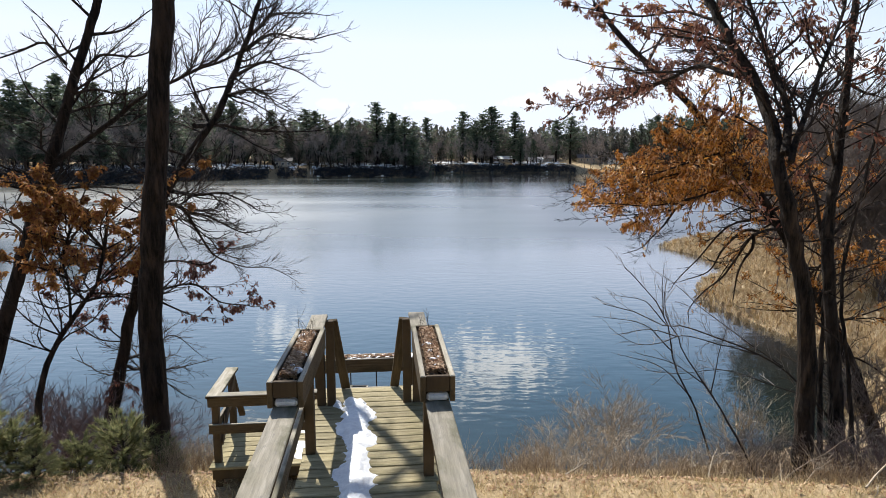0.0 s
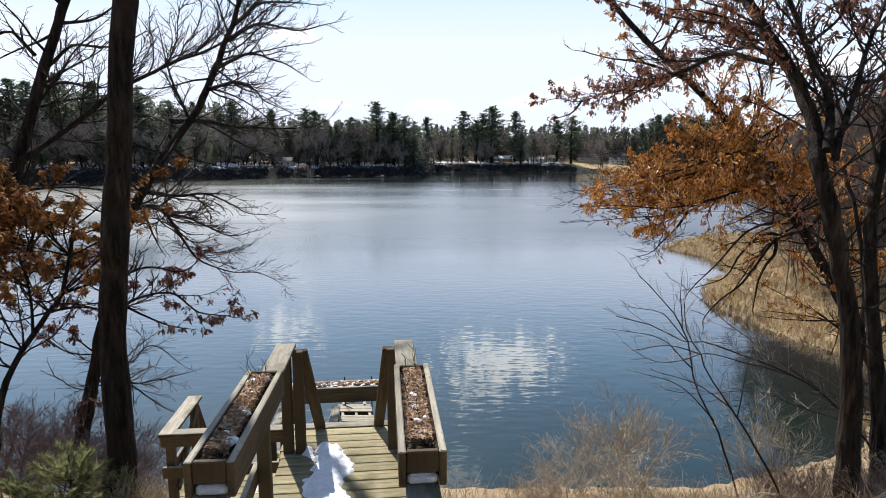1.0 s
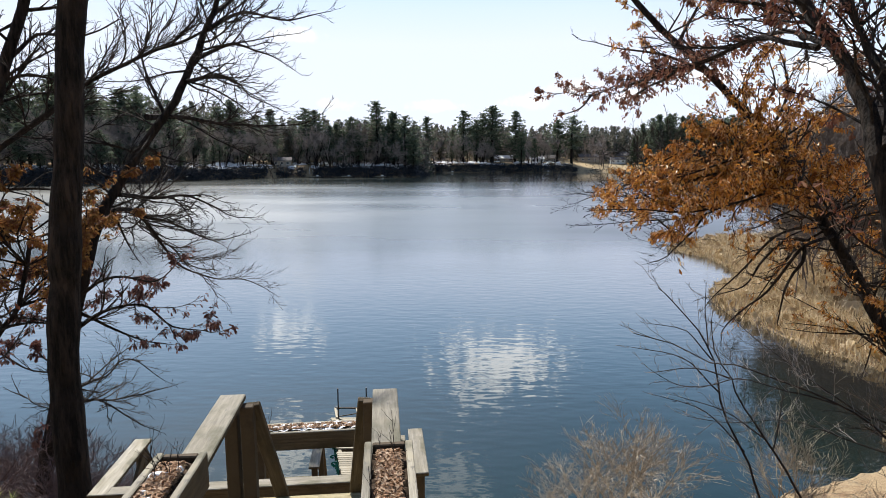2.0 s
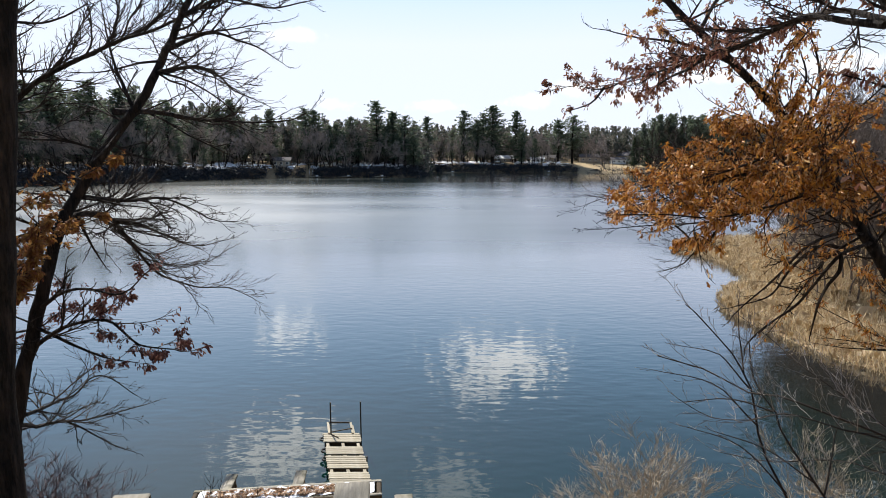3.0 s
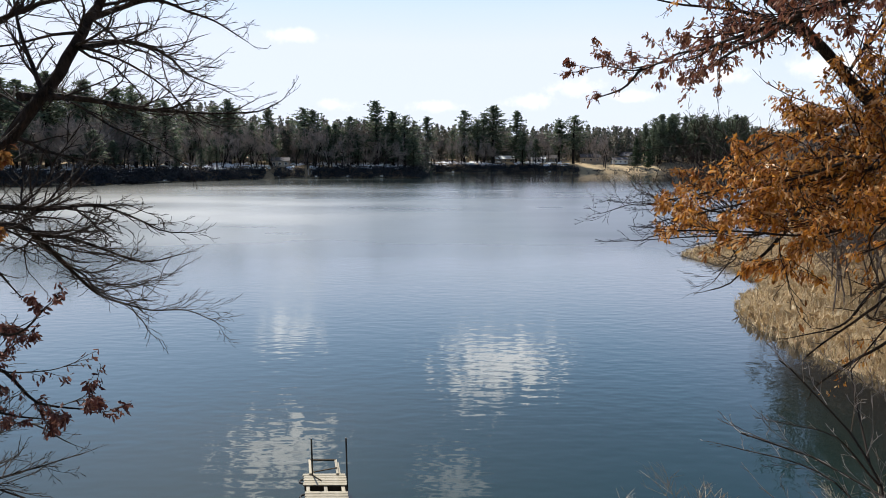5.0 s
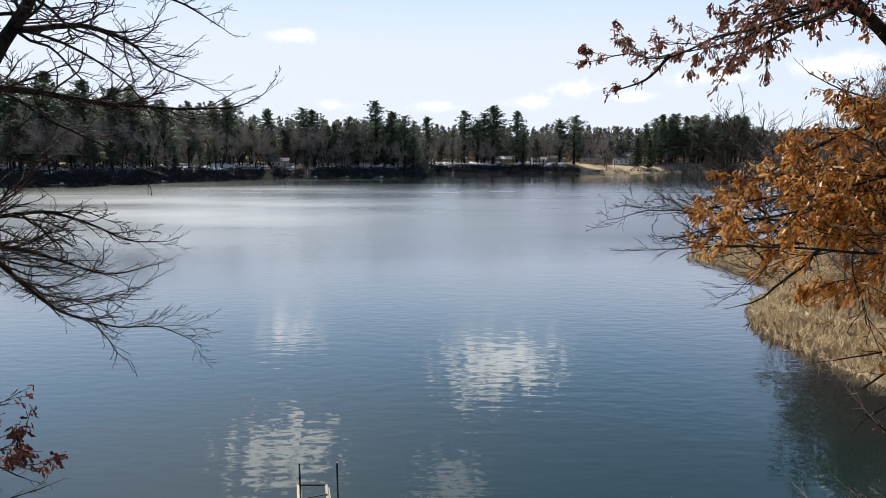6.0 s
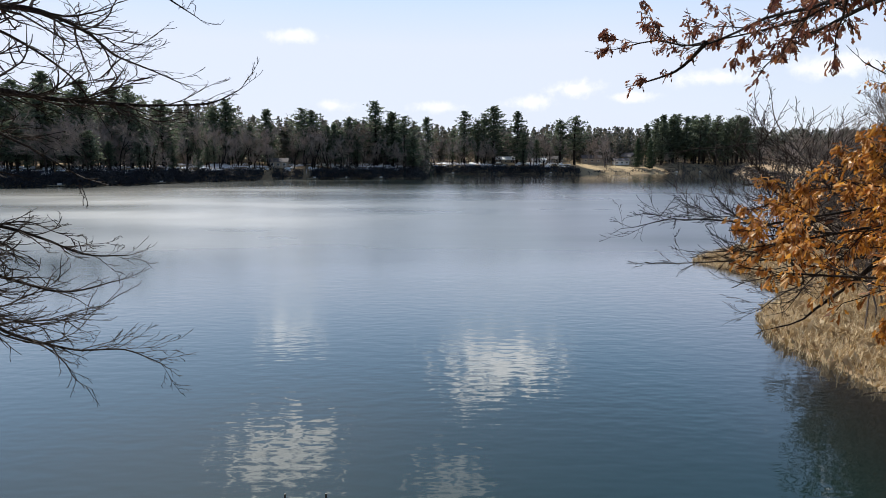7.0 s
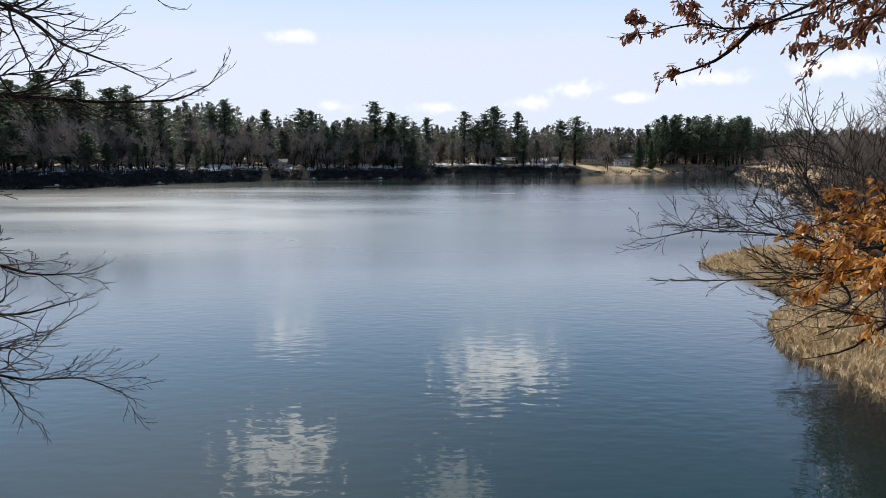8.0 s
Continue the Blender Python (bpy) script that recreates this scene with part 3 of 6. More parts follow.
def build_planter(u0, v0, u1, v1, z, label, snow, cover=False):
    """An open box of boards on a rail, filled with soil and dead plants."""
    a, b = Vector((u0, v0, 0)), Vector((u1, v1, 0))
    l = (b - a).length
    x = (b - a) / l
    m = HUB @ Matrix.Translation((a.x, a.y, z)) @ Matrix.Rotation(math.atan2(x.y, x.x), 4, "Z")
    p = thing("planter_box", m, label, "planter", "planters on the rails")
    w, h = 0.245, 0.19
    for s in (-1, 1):
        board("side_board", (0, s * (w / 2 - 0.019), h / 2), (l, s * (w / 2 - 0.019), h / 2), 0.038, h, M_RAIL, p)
    for e in (0.024, l - 0.024):
        board("end_board", (e, -w / 2 + 0.04, h / 2 + 0.034), (e, w / 2 - 0.04, h / 2 + 0.034), 0.038, h - 0.075, M_POST, p)
    part("snow_drift", box_mesh("snow_drift", w - 0.09, 0.05, 0.055, 0.02), M_SNOW, p, "small drift of snow under the end board", pose(0.04, 0, 0.028, 0, 0, 90))
    board("bottom_board", (0.08, 0, 0.02), (l - 0.08, 0, 0.02), w - 0.08, 0.036, M_POST, p)
    rng = random.Random(int(100 * abs(u0) + 10 * l))
    soil = Buf()
    n = 40
    for j in range(n + 1):
        for k in range(5):
            soil.v.append((0.08 + (l - 0.16) * j / n, (k / 4 - 0.5) * (w - 0.078), 0.150 + rng.uniform(-0.012, 0.03)))
    for j in range(n):
        for k in range(4):
            i = j * 5 + k
            soil.f.append((i, i + 1, i + 6, i + 5))
    part("soil", soil, M_SOIL, p)
    straw = Buf()
    for _ in range(int(2800 * l)):
        c = Vector((rng.uniform(0.1, l - 0.1), rng.uniform(-0.5, 0.5) * (w - 0.09), rng.uniform(0.160, 0.205)))
        a1, r = rng.uniform(0, 6.28), rng.uniform(0.008, 0.025)
        d = Vector((math.cos(a1), math.sin(a1), rng.uniform(-0.25, 0.5))) * r
        q = Vector((-d.y, d.x, rng.uniform(-0.01, 0.01))).normalized() * rng.uniform(0.004, 0.014)
        c.x = min(max(c.x, 0.13), l - 0.13)
        c.y = min(max(c.y, -w / 2 + 0.075), w / 2 - 0.075)
        straw.poly([c - d - q * 0.4, c + q * 0.8 + Vector((0, 0, 0.006)), c + d, c - q + Vector((0, 0, 0.004))])
    part("leaf_litter", straw, M_LITTER, p, "curled brown dead leaves")
    for _ in range(5):
        x0 = rng.uniform(0.15, l - 0.1) if rng.random() < 0.3 else l - rng.uniform(0.06, 0.3)
        dead = Buf()
        twig_spray(dead, Vector((0, 0, 0)), Vector((rng.uniform(-0.3, 0.3), rng.uniform(-0.3, 0.3), 1)), rng.uniform(0.12, 0.26), 0.003, rng, 1)
        part("dead_plant", dead, M_TWIG, p, "thin dry brown stems", pose(x0, rng.uniform(-0.06, 0.06), 0.14))
    for _ in range(snow):
        sn = Buf()
        blob(sn, (0, 0, 0), rng.uniform(0.015, 0.045), 0.022, rng)
        part("snow_clump", sn, M_SNOW, p, m=pose(rng.uniform(0.15, l - 0.15), rng.uniform(-0.05, 0.05), 0.185))
    if cover:
        sn, n = Buf(), 60
        for j in range(n + 1):
            for k in range(7):
                d = 0.047 + 0.03 * noise.noise(Vector((j * 0.35, k * 0.6, 2.0)))
                sn.v.append((0.06 + (l - 0.12) * j / n, (k / 6 - 0.5) * (w - 0.08), 0.145 + d))
        for j in range(n):
            for k in range(6):
                i = j * 7 + k
                sn.f.append((i, i + 1, i + 8, i + 7))
        part("snow_cover", sn.mesh("snow_cover", True), M_SNOW, p, "uneven layer of old snow")
    return p


def blob(b, c, r, h, rng, n=9):
    """A low irregular mound."""
    n0 = len(b.v)
    ph = rng.uniform(0, 6)
    for ring, (q, z) in enumerate(((1.0, -0.3), (0.8, 0.55), (0.42, 0.95))):
        for j in range(n):
            a = 2 * math.pi * j / n
            e = 1 + 0.28 * math.sin(2 * a + ph) + 0.16 * math.sin(5 * a + 2 * ph)
            b.v.append((c[0] + r * q * e * math.cos(a), c[1] + r * q * e * math.sin(a), c[2] + h * z))
    for ring in range(2):
        for j in range(n):
            i = (j + 1) % n
            p, q = n0 + ring * n, n0 + (ring + 1) * n
            b.f.append((p + j, p + i, q + i, q + j))
    b.f.append(tuple(n0 + 2 * n + j for j in range(n)))


def twig_spray(b, p, d, length, r, rng, level, sides=3):
    """A thin stem with forks."""
    d = Vector(d).normalized()
    pts, q, dd = [p.copy()], p.copy(), d.copy()
    for _ in range(4):
        dd = (dd + Vector((rng.gauss(0, 0.16), rng.gauss(0, 0.16), rng.gauss(0.03, 0.12)))).normalized()
        q = q + dd * length / 4
        pts.append(q.copy())
    b.tube(pts, [r, r * 0.85, r * 0.7, r * 0.55, r * 0.35], sides, False)
    if level > 0:
        for k in (1, 2, 2, 3, 3, 4)[: 3 + level]:
            a = rng.uniform(0, 6.28)
            side = d.orthogonal().normalized()
            side.rotate(Matrix.Rotation(a, 3, d))
            twig_spray(b, pts[k], d * 0.8 + side * rng.uniform(0.4, 1.0), length * rng.uniform(0.35, 0.6), r * 0.6, rng, level - 1, sides)


def build_dock():
    dk = thing("dock", pose(-2.76, 20.98, 0), "grey weathered board dock with steel poles and an open end frame", "dock")
    z, skew = 0.44, -0.254
    rng = random.Random(8)
    for a, b, w1 in ((-3.6, -0.20, 1.22), (0.0, 0.86, 1.25), (0.88, 1.40, 1.20), (1.71, 2.33, 1.25)):
        v = a + 0.06
        while v < b - 0.03:
            e = rng.uniform(-0.015, 0.015) + skew * v
            board("deck_board", (-w1 / 2 + e, v, z + rng.uniform(-0.004, 0.004)), (w1 / 2 + e, v + rng.uniform(-0.006, 0.006), z + rng.uniform(-0.004, 0.004)), 0.118, 0.036, M_DOCK, dk)
            v += 0.130
    for a in (-0.22, 0.0, 1.38, 1.73, 2.31):
        board("end_beam", (-0.6 + skew * a, a, z - 0.10), (0.6 + skew * a, a, z - 0.10), 0.045, 0.17, M_POST, dk)
    for u in (-0.50, 0.0, 0.50):
        board("joist", (u - 3.6 * skew, -3.6, z - 0.085), (u + 2.32 * skew, 2.32, z - 0.085), 0.10, 0.13, M_DOCK, dk)
    # open frame at the end
    for u in (-0.40, 0.40):
        board("frame_rail", (u + 2.30 * skew, 2.27, z + 0.04), (u + 3.12 * skew, 3.12, z + 0.04), 0.075, 0.05, M_DOCK, dk)
        board("frame_rail", (u + 0.07 + 2.30 * skew, 2.32, z - 0.06), (u + 0.07 + 3.12 * skew, 3.12, z - 0.06), 0.04, 0.05, M_DOCK, dk)
    board("frame_rail", (-0.40 + 3.1 * skew, 3.10, z + 0.05), (0.40 + 3.1 * skew, 3.10, z + 0.05), 0.04, 0.05, M_POST, dk)
    board("loose_slat", (-0.34 + 2.4 * skew, 2.42, z + 0.02), (0.40 + 2.55 * skew, 2.56, z + 0.09), 0.035, 0.03, M_POST, dk)
    board("loose_slat", (-0.42 + 2.3 * skew, 2.30, z + 0.04), (-0.08 + 2.0 * skew, 1.92, z + 0.04), 0.025, 0.025, M_POST, dk)
    for x, v, top in ((-0.93, 2.30, 1.58), (0.10, 2.22, 1.64), (0.52, 0.45, 0.60), (-0.22, -1.6, 0.60), (1.06, -1.6, 0.60)):
        pole = Buf()
        pole.tube([(x, v, -2.0), (x, v, 0.4), (x, v, top)], [0.024, 0.024, 0.024], 8)
        part("pole", pole, M_STEEL, dk, "dark steel pipe pole")
    for v in (0.62, 1.15, 1.95):
        t = Buf()
        pts = [(-0.62 + skew * v - 0.11 * math.sin(a), v + 0.11 * math.cos(a), z - 0.01) for a in [math.pi * k / 8 for k in range(9)]]
        t.tube(pts, [0.032] * 9, 8)
        part("bumper", t, M_RUBBER, dk, "curved black rubber bumper")


def build_deck_snow():
    """Melting snow left along the shaded side of the deck."""
    b, rng = Buf(), random.Random(21)
    nu, nv, u0, v0, du, dv = 80, 330, -0.56, -3.4, 0.0125, 0.018
    cell = {}

    def depth(i, j):
        u, v = u0 + i * du, v0 + j * dv
        wide = float(ease(1.5, 2.3, v))
        mid = -0.115 + 0.02 * math.sin(v * 1.3) - 0.08 * wide
        half = 0.125 + 0.02 * wide - 0.6 * float(ease(2.45, 2.85, v))
        n = noise.noise(Vector((u * 5, v * 3.4, 0.3))) * (0.10 + 0.14 * wide) + noise.noise(Vector((u * 15, v * 12, 4.0))) * (0.03 + 0.07 * wide)
        return float(half - abs(u - mid) + n)

    def corner(i, j):
        if (i, j) not in cell:
            d = depth(i, j)
            cell[i, j] = len(b.v)
            b.v.append((u0 + i * du, v0 + j * dv, DECK_Z + 0.004 + max(-0.03, min(0.035, d * 0.4))))
        return cell[i, j]

    for i in range(nu):
        for j in range(nv):
            if max(depth(i, j), depth(i + 1, j), depth(i + 1, j + 1), depth(i, j + 1)) > -0.02:
                b.f.append((corner(i, j), corner(i + 1, j), corner(i + 1, j + 1), corner(i, j + 1)))
    ob = solid("snow_patch", b.mesh("snow_patch", True), M_SNOW, "thin melting snow lying on the deck boards", "snow", m=HUB)
    return ob


def build_landing_snow():
    b, n = Buf(), 40
    for i in range(n + 1):
        for j in range(n + 1):
            u, v = -1.25 + 1.5 * i / n, 3.66 + 1.0 * j / n
            d = 0.06 - abs(u + 0.55) * 0.10 - abs(v - 4.1) * 0.06 + 0.05 * noise.noise(Vector((u * 4, v * 4, 1.0)))
            b.v.append((u, v, LOW_DECK + max(-0.03, min(0.035, d))))
    for i in range(n):
        for j in range(n):
            k = i * (n + 1) + j
            b.f.append((k, k + n + 1, k + n + 2, k + 1))
    solid("snow_patch", b.mesh("landing_snow", True), M_SNOW, "thin old snow on the boards of the lower landing", "snow", m=HUB)


build_upper()
build_lower()
build_deck_snow()
build_landing_snow()
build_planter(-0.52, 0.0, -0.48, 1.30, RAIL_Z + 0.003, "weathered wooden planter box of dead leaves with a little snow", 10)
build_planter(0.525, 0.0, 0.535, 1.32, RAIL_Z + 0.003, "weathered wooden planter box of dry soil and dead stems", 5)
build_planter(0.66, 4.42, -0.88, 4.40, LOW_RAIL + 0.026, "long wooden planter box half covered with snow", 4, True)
build_dock()

# ---- near trees ----
def leaf_shape(b, p, d, rng, size):
    """A dry, curled, shallow-lobed oak leaf that hangs from p."""
    d = (Vector(d).normalized() * 0.45 + Vector((rng.gauss(0, 0.42), rng.gauss(0, 0.42), rng.gauss(-0.85, 0.4)))).normalized()
    s = d.orthogonal().normalized()
    s.rotate(Matrix.Rotation(rng.uniform(0, 6.28), 3, d))
    n = d.cross(s)
    curl, fold, wide = rng.uniform(-0.7, 1.1), rng.uniform(0.2, 1.1), rng.uniform(0.65, 1.1)
    n0 = len(b.v)
    b.v += [p, p + d * (size * 0.5) + n * (curl * size * 0.22), p + d * size + n * (curl * size * 0.55)]
    for side in (1, -1):
        k = len(b.v)
        for l, w in ((0.26, 0.17), (0.42, 0.12), (0.62, 0.24), (0.80, 0.12)):
            w *= wide
            b.v.append(p + d * (l * size) + s * (side * w * size) + n * (size * (curl * l * l * 0.6 + fold * w)))
        b.f.append((n0, k, k + 1, n0 + 1) if side > 0 else (n0 + 1, k + 1, k, n0))
        b.f.append((n0 + 1, k + 1, k + 2, k + 3, n0 + 2) if side > 0 else (n0 + 2, k + 3, k + 2, k + 1, n0 + 1))


class Tree:
    def __init__(self, name, label, category, seed, bark_m, twig_m, leaf_m=None, leaf=0.11, group=""):
        self.rng = random.Random(seed)
        self.name, self.label, self.category, self.group = name, label, category, group
        self.trunk, self.limbs, self.twigs, self.leaves = Buf(), [], Buf(), Buf()
        self.bark_m, self.twig_m, self.leaf_m, self.leaf = bark_m, twig_m, leaf_m, leaf
        self.base, self.leaf_x, self.leaf_z, self.leaf_dx, self.thin = None, -1e9, -1e9, 0.0, 0.0045

    def stem(self, pts, r0, r1, sides=12, flare=0.0):
        if self.base is None:
            x, y, z = pts[0]
            low = float(ground_h(x, y)) - 0.3
            if low < z - 0.2:
                pts = [(x + (x - pts[1][0]) * 0.15, y, low)] + list(pts)
        P = spline(pts, 0.28)
        if self.base is None:
            self.base = P[0].copy()
        n, rng = len(P), self.rng
        R = []
        for k in range(n):
            t = k / (n - 1)
            R.append((r0 + (r1 - r0) * t ** 0.85) * (1 + flare * math.exp(-k * 0.28 / 0.35)) * rng.uniform(0.94, 1.06))
        Q = [p + Vector((rng.gauss(0, 0.012), rng.gauss(0, 0.012), 0)) for p in P]
        self.trunk.tube(Q, R, sides)
        return P, R

    def limb(self, pts, r0, r1, twig=1.0, leaf=0.0, reach=0.34, level=2, droop=0.0, sides=6, leaf_from=0.3, leaf_y=1e9):
        """A limb along a curve, with side branches that fork into twigs."""
        rng = self.rng
        P = spline(pts, 0.16)
        n = len(P)
        length = sum((P[k + 1] - P[k]).length for k in range(n - 1))
        W = [Vector((rng.gauss(0, 1), rng.gauss(0, 1), rng.gauss(0, 1))) for _ in range(n // 4 + 2)]
        Q = []
        for k, p in enumerate(P):
            a, f = k // 4, (k % 4) / 4
            Q.append(p + (W[a] * (1 - f) + W[a + 1] * f) * 0.022 * min(1, k / 4))
        R = [max(0.004, r0 + (r1 - r0) * (k / (n - 1)) ** 0.8) for k in range(n)]
        b = Buf()
        b.tube(Q, R, sides)
        self.limbs.append(b)
        gap, run = 0.17 / twig, 0.0
        flip = rng.choice((-1, 1))
        for k in range(2, n):
            run += (Q[k] - Q[k - 1]).length
            t = k / (n - 1)
            if run < gap or t < 0.12:
                continue
            run = rng.uniform(-0.35, 0.25) * gap
            d = (Q[k] - Q[k - 1]).normalized()
            flip = -flip
            side = d.cross(Vector((0, 0, 1)))
            side = (side.normalized() if side.length > 0.1 else d.orthogonal().normalized()) * flip
            way = d * rng.uniform(0.5, 1.0) + side * rng.uniform(0.3, 0.9) + Vector((0, 0, rng.gauss(0.18 - droop, 0.35)))
            size = length * reach * (1.05 - 0.75 * t) * rng.uniform(0.55, 1.25)
            self.branch(Q[k], way, min(size, 2.4), min(R[k] * 0.6, 0.022), level, leaf if t > leaf_from and Q[k].y < leaf_y else 0, droop)
        self.branch(Q[-1], Q[-1] - Q[-3], min(0.5, length * 0.15), R[-1] * 0.9, 1, leaf if Q[-1].y < leaf_y else 0, droop)

    def sprout(self, P, R, first, last, count, size, way=(0, 0, 0), leaf=0.0, r=0.03, droop=0.0, twig=1.0):
        """Side limbs at chance places between two parts of the trunk's length."""
        rng = self.rng
        for _ in range(count):
            k = int(rng.uniform(first, last) * (len(P) - 1))
            a = rng.uniform(0, 6.28)
            d = (Vector((math.cos(a), math.sin(a), rng.gauss(0.25, 0.3))) + Vector(way)).normalized()
            l, q, pts = size * rng.uniform(0.6, 1.25), P[k].copy(), [P[k].copy()]
            for _ in range(4):
                d = (d + Vector((rng.gauss(0, 0.22), rng.gauss(0, 0.22), rng.gauss(0.06 - droop, 0.2)))).normalized()
                q = q + d * l / 4
                pts.append(q.copy())
            self.limb(pts, min(r, R[k] * 0.55), 0.008, twig, leaf, 0.36, 2, droop)

    def branch(self, p, d, length, r, level, leaf, droop):
        rng = self.rng
        d = Vector(d).normalized()
        n = max(3, int(length / 0.105))
        q, pts = p.copy(), [p.copy()]
        for k in range(n):
            d = (d + Vector((rng.gauss(0, 0.13), rng.gauss(0, 0.13), rng.gauss(0.045 - droop * 0.2, 0.11)))).normalized()
            q = q + d * (length / n)
            pts.append(q.copy())
        r = max(r, self.thin)
        self.twigs.tube(pts, [max(self.thin, r * (1 - 0.72 * k / n)) for k in range(n + 1)], 4 if r > 0.012 else 3, False)
        if level > 0:
            for k in range(1, n + 1):
                if rng.random() < 0.78:
                    a = (pts[k] - pts[k - 1]).normalized()
                    s = a.orthogonal().normalized()
                    s.rotate(Matrix.Rotation(rng.uniform(0, 6.28), 3, a))
                    s.z *= 0.6
                    self.branch(pts[k], a * rng.uniform(0.6, 1.1) + s * rng.uniform(0.4, 0.9), length * rng.uniform(0.22, 0.5) * (1.1 - 0.5 * k / n), r * 0.55, level - 1, leaf, droop)
        if leaf and level <= 1:
            for k in range(1, n + 1):
                if pts[k].x < self.leaf_x + self.leaf_dx * max(0.0, pts[k].y - 15.0) or pts[k].z < self.leaf_z:
                    continue
                m = 1.5 * leaf * rng.uniform(0.0, 2.0) * min(2.2, max(0.12, 1.0 + 3.2 * noise.noise(pts[k] * 1.7)))
                while m > rng.random():
                    m -= 1
                    leaf_shape(self.leaves, pts[k] + Vector((rng.gauss(0, 0.03), rng.gauss(0, 0.03), rng.gauss(0, 0.03))), d, rng, self.leaf * rng.uniform(0.7, 1.3))

    def done(self):
        o = self.base
        t = thing(self.name, pose(*o), self.label, self.category, self.group)
        back = Matrix.Translation(-o)
        part("trunk", self.trunk, self.bark_m, t, m=back)
        for b in self.limbs:
            part("limb", b, self.bark_m, t, m=back)
        if self.twigs.v:
            part("crown", self.twigs, self.twig_m, t, "fine bare twigs", back)
        if self.leaves.v:
            part("foliage", self.leaves, self.leaf_m, t, "dry hanging oak leaves", back)
        return t


T1 = [
    ('trunk', [(-5.42, 10.89, 3.87), (-5.4, 10.89, 5.44), (-5.45, 10.95, 6.52), (-5.27, 11.0, 8.62), (-5.08, 11.11, 10.65), (-4.91, 11.22, 12.59), (-4.75, 11.44, 14.7), (-4.6, 11.6, 16.6), (-4.4, 11.8, 18.2)]),
]
T2 = [
    ('trunk', [(-8.7, 14.9, 2.64), (-8.2, 15.0, 4.83), (-7.92, 15.2, 6.17), (-7.63, 15.5, 7.6), (-7.48, 15.7, 8.38), (-7.04, 16.0, 9.28), (-6.49, 16.2, 10.19), (-5.93, 16.5, 11.07), (-5.76, 17.2, 12.04), (-5.52, 18.0, 13.28), (-5.13, 18.8, 15.12)]),
    ('long', [(-6.61, 16.5, 10.7), (-6.29, 18.0, 10.78), (-5.65, 19.3, 10.68), (-4.9, 20.3, 10.71), (-4.11, 20.8, 10.78), (-3.64, 21.0, 11.03)]),
    ('u2', [(-5.76, 17.2, 12.04), (-5.18, 18.2, 12.55), (-4.66, 19.5, 12.55), (-4.15, 20.5, 12.25)]),
    ('u3', [(-5.8, 16.8, 11.51), (-5.47, 18.5, 11.83), (-5.31, 20.0, 11.52), (-4.71, 21.0, 11.16)]),
    ('u4', [(-5.55, 17.6, 12.83), (-5.15, 19.0, 13.5), (-4.33, 20.0, 13.55), (-3.2, 21.0, 14.0)]),
    ('u5', [(-5.52, 18.0, 13.28), (-5.01, 19.5, 14.18), (-3.8, 21.0, 14.44)]),
    ('u6', [(-6.14, 16.4, 10.72), (-6.69, 16.8, 11.62), (-7.02, 17.2, 12.39), (-7.25, 17.5, 13.04)]),
    ('d1', [(-7.47, 15.7, 8.44), (-7.6, 17.0, 8.59), (-7.65, 18.0, 8.29), (-7.66, 19.0, 7.42), (-7.59, 20.0, 6.63), (-6.88, 20.5, 6.21), (-6.02, 20.8, 6.05), (-5.41, 21.0, 5.73)]),
    ('d2', [(-7.65, 18.0, 8.29), (-7.19, 19.0, 7.97), (-6.61, 20.0, 7.39), (-5.85, 20.6, 7.5)]),
    ('d3', [(-7.12, 16.0, 8.99), (-7.08, 17.5, 8.8), (-6.62, 18.5, 8.8), (-5.91, 19.5, 8.17), (-5.41, 20.0, 8.07)]),
    ('d4', [(-7.27, 16.0, 8.64), (-7.32, 16.5, 7.92), (-7.33, 17.0, 7.33)]),
    ('d5', [(-6.98, 16.0, 9.28), (-8.03, 16.8, 9.49), (-8.92, 17.2, 9.35)]),
    ('d6', [(-6.61, 16.2, 10.08), (-6.48, 17.2, 9.79), (-5.94, 18.0, 9.59)]),
    ('m1', [(-8.17, 15.0, 4.59), (-8.55, 17.0, 3.76), (-8.29, 18.2, 3.38), (-7.74, 19.0, 3.36)]),
    ('m2', [(-8.13, 15.0, 4.77), (-8.36, 17.0, 4.39), (-8.23, 18.0, 4.51), (-7.84, 18.8, 3.67)]),
    ('m3', [(-8.55, 17.0, 3.76), (-8.44, 18.0, 2.87), (-8.04, 18.8, 2.09)]),
    ('f1', [(-7.93, 15.2, 6.05), (-7.09, 15.0, 6.57), (-6.19, 14.8, 6.74), (-5.42, 14.5, 6.39), (-4.61, 14.3, 6.27)]),
    ('f2', [(-7.78, 15.3, 6.84), (-6.8, 15.0, 7.31), (-5.83, 14.8, 7.3), (-5.22, 14.6, 7.72)]),
    ('f3', [(-7.82, 15.2, 6.52), (-7.13, 15.2, 6.17), (-6.53, 15.3, 5.85), (-6.02, 15.4, 5.75)]),
]
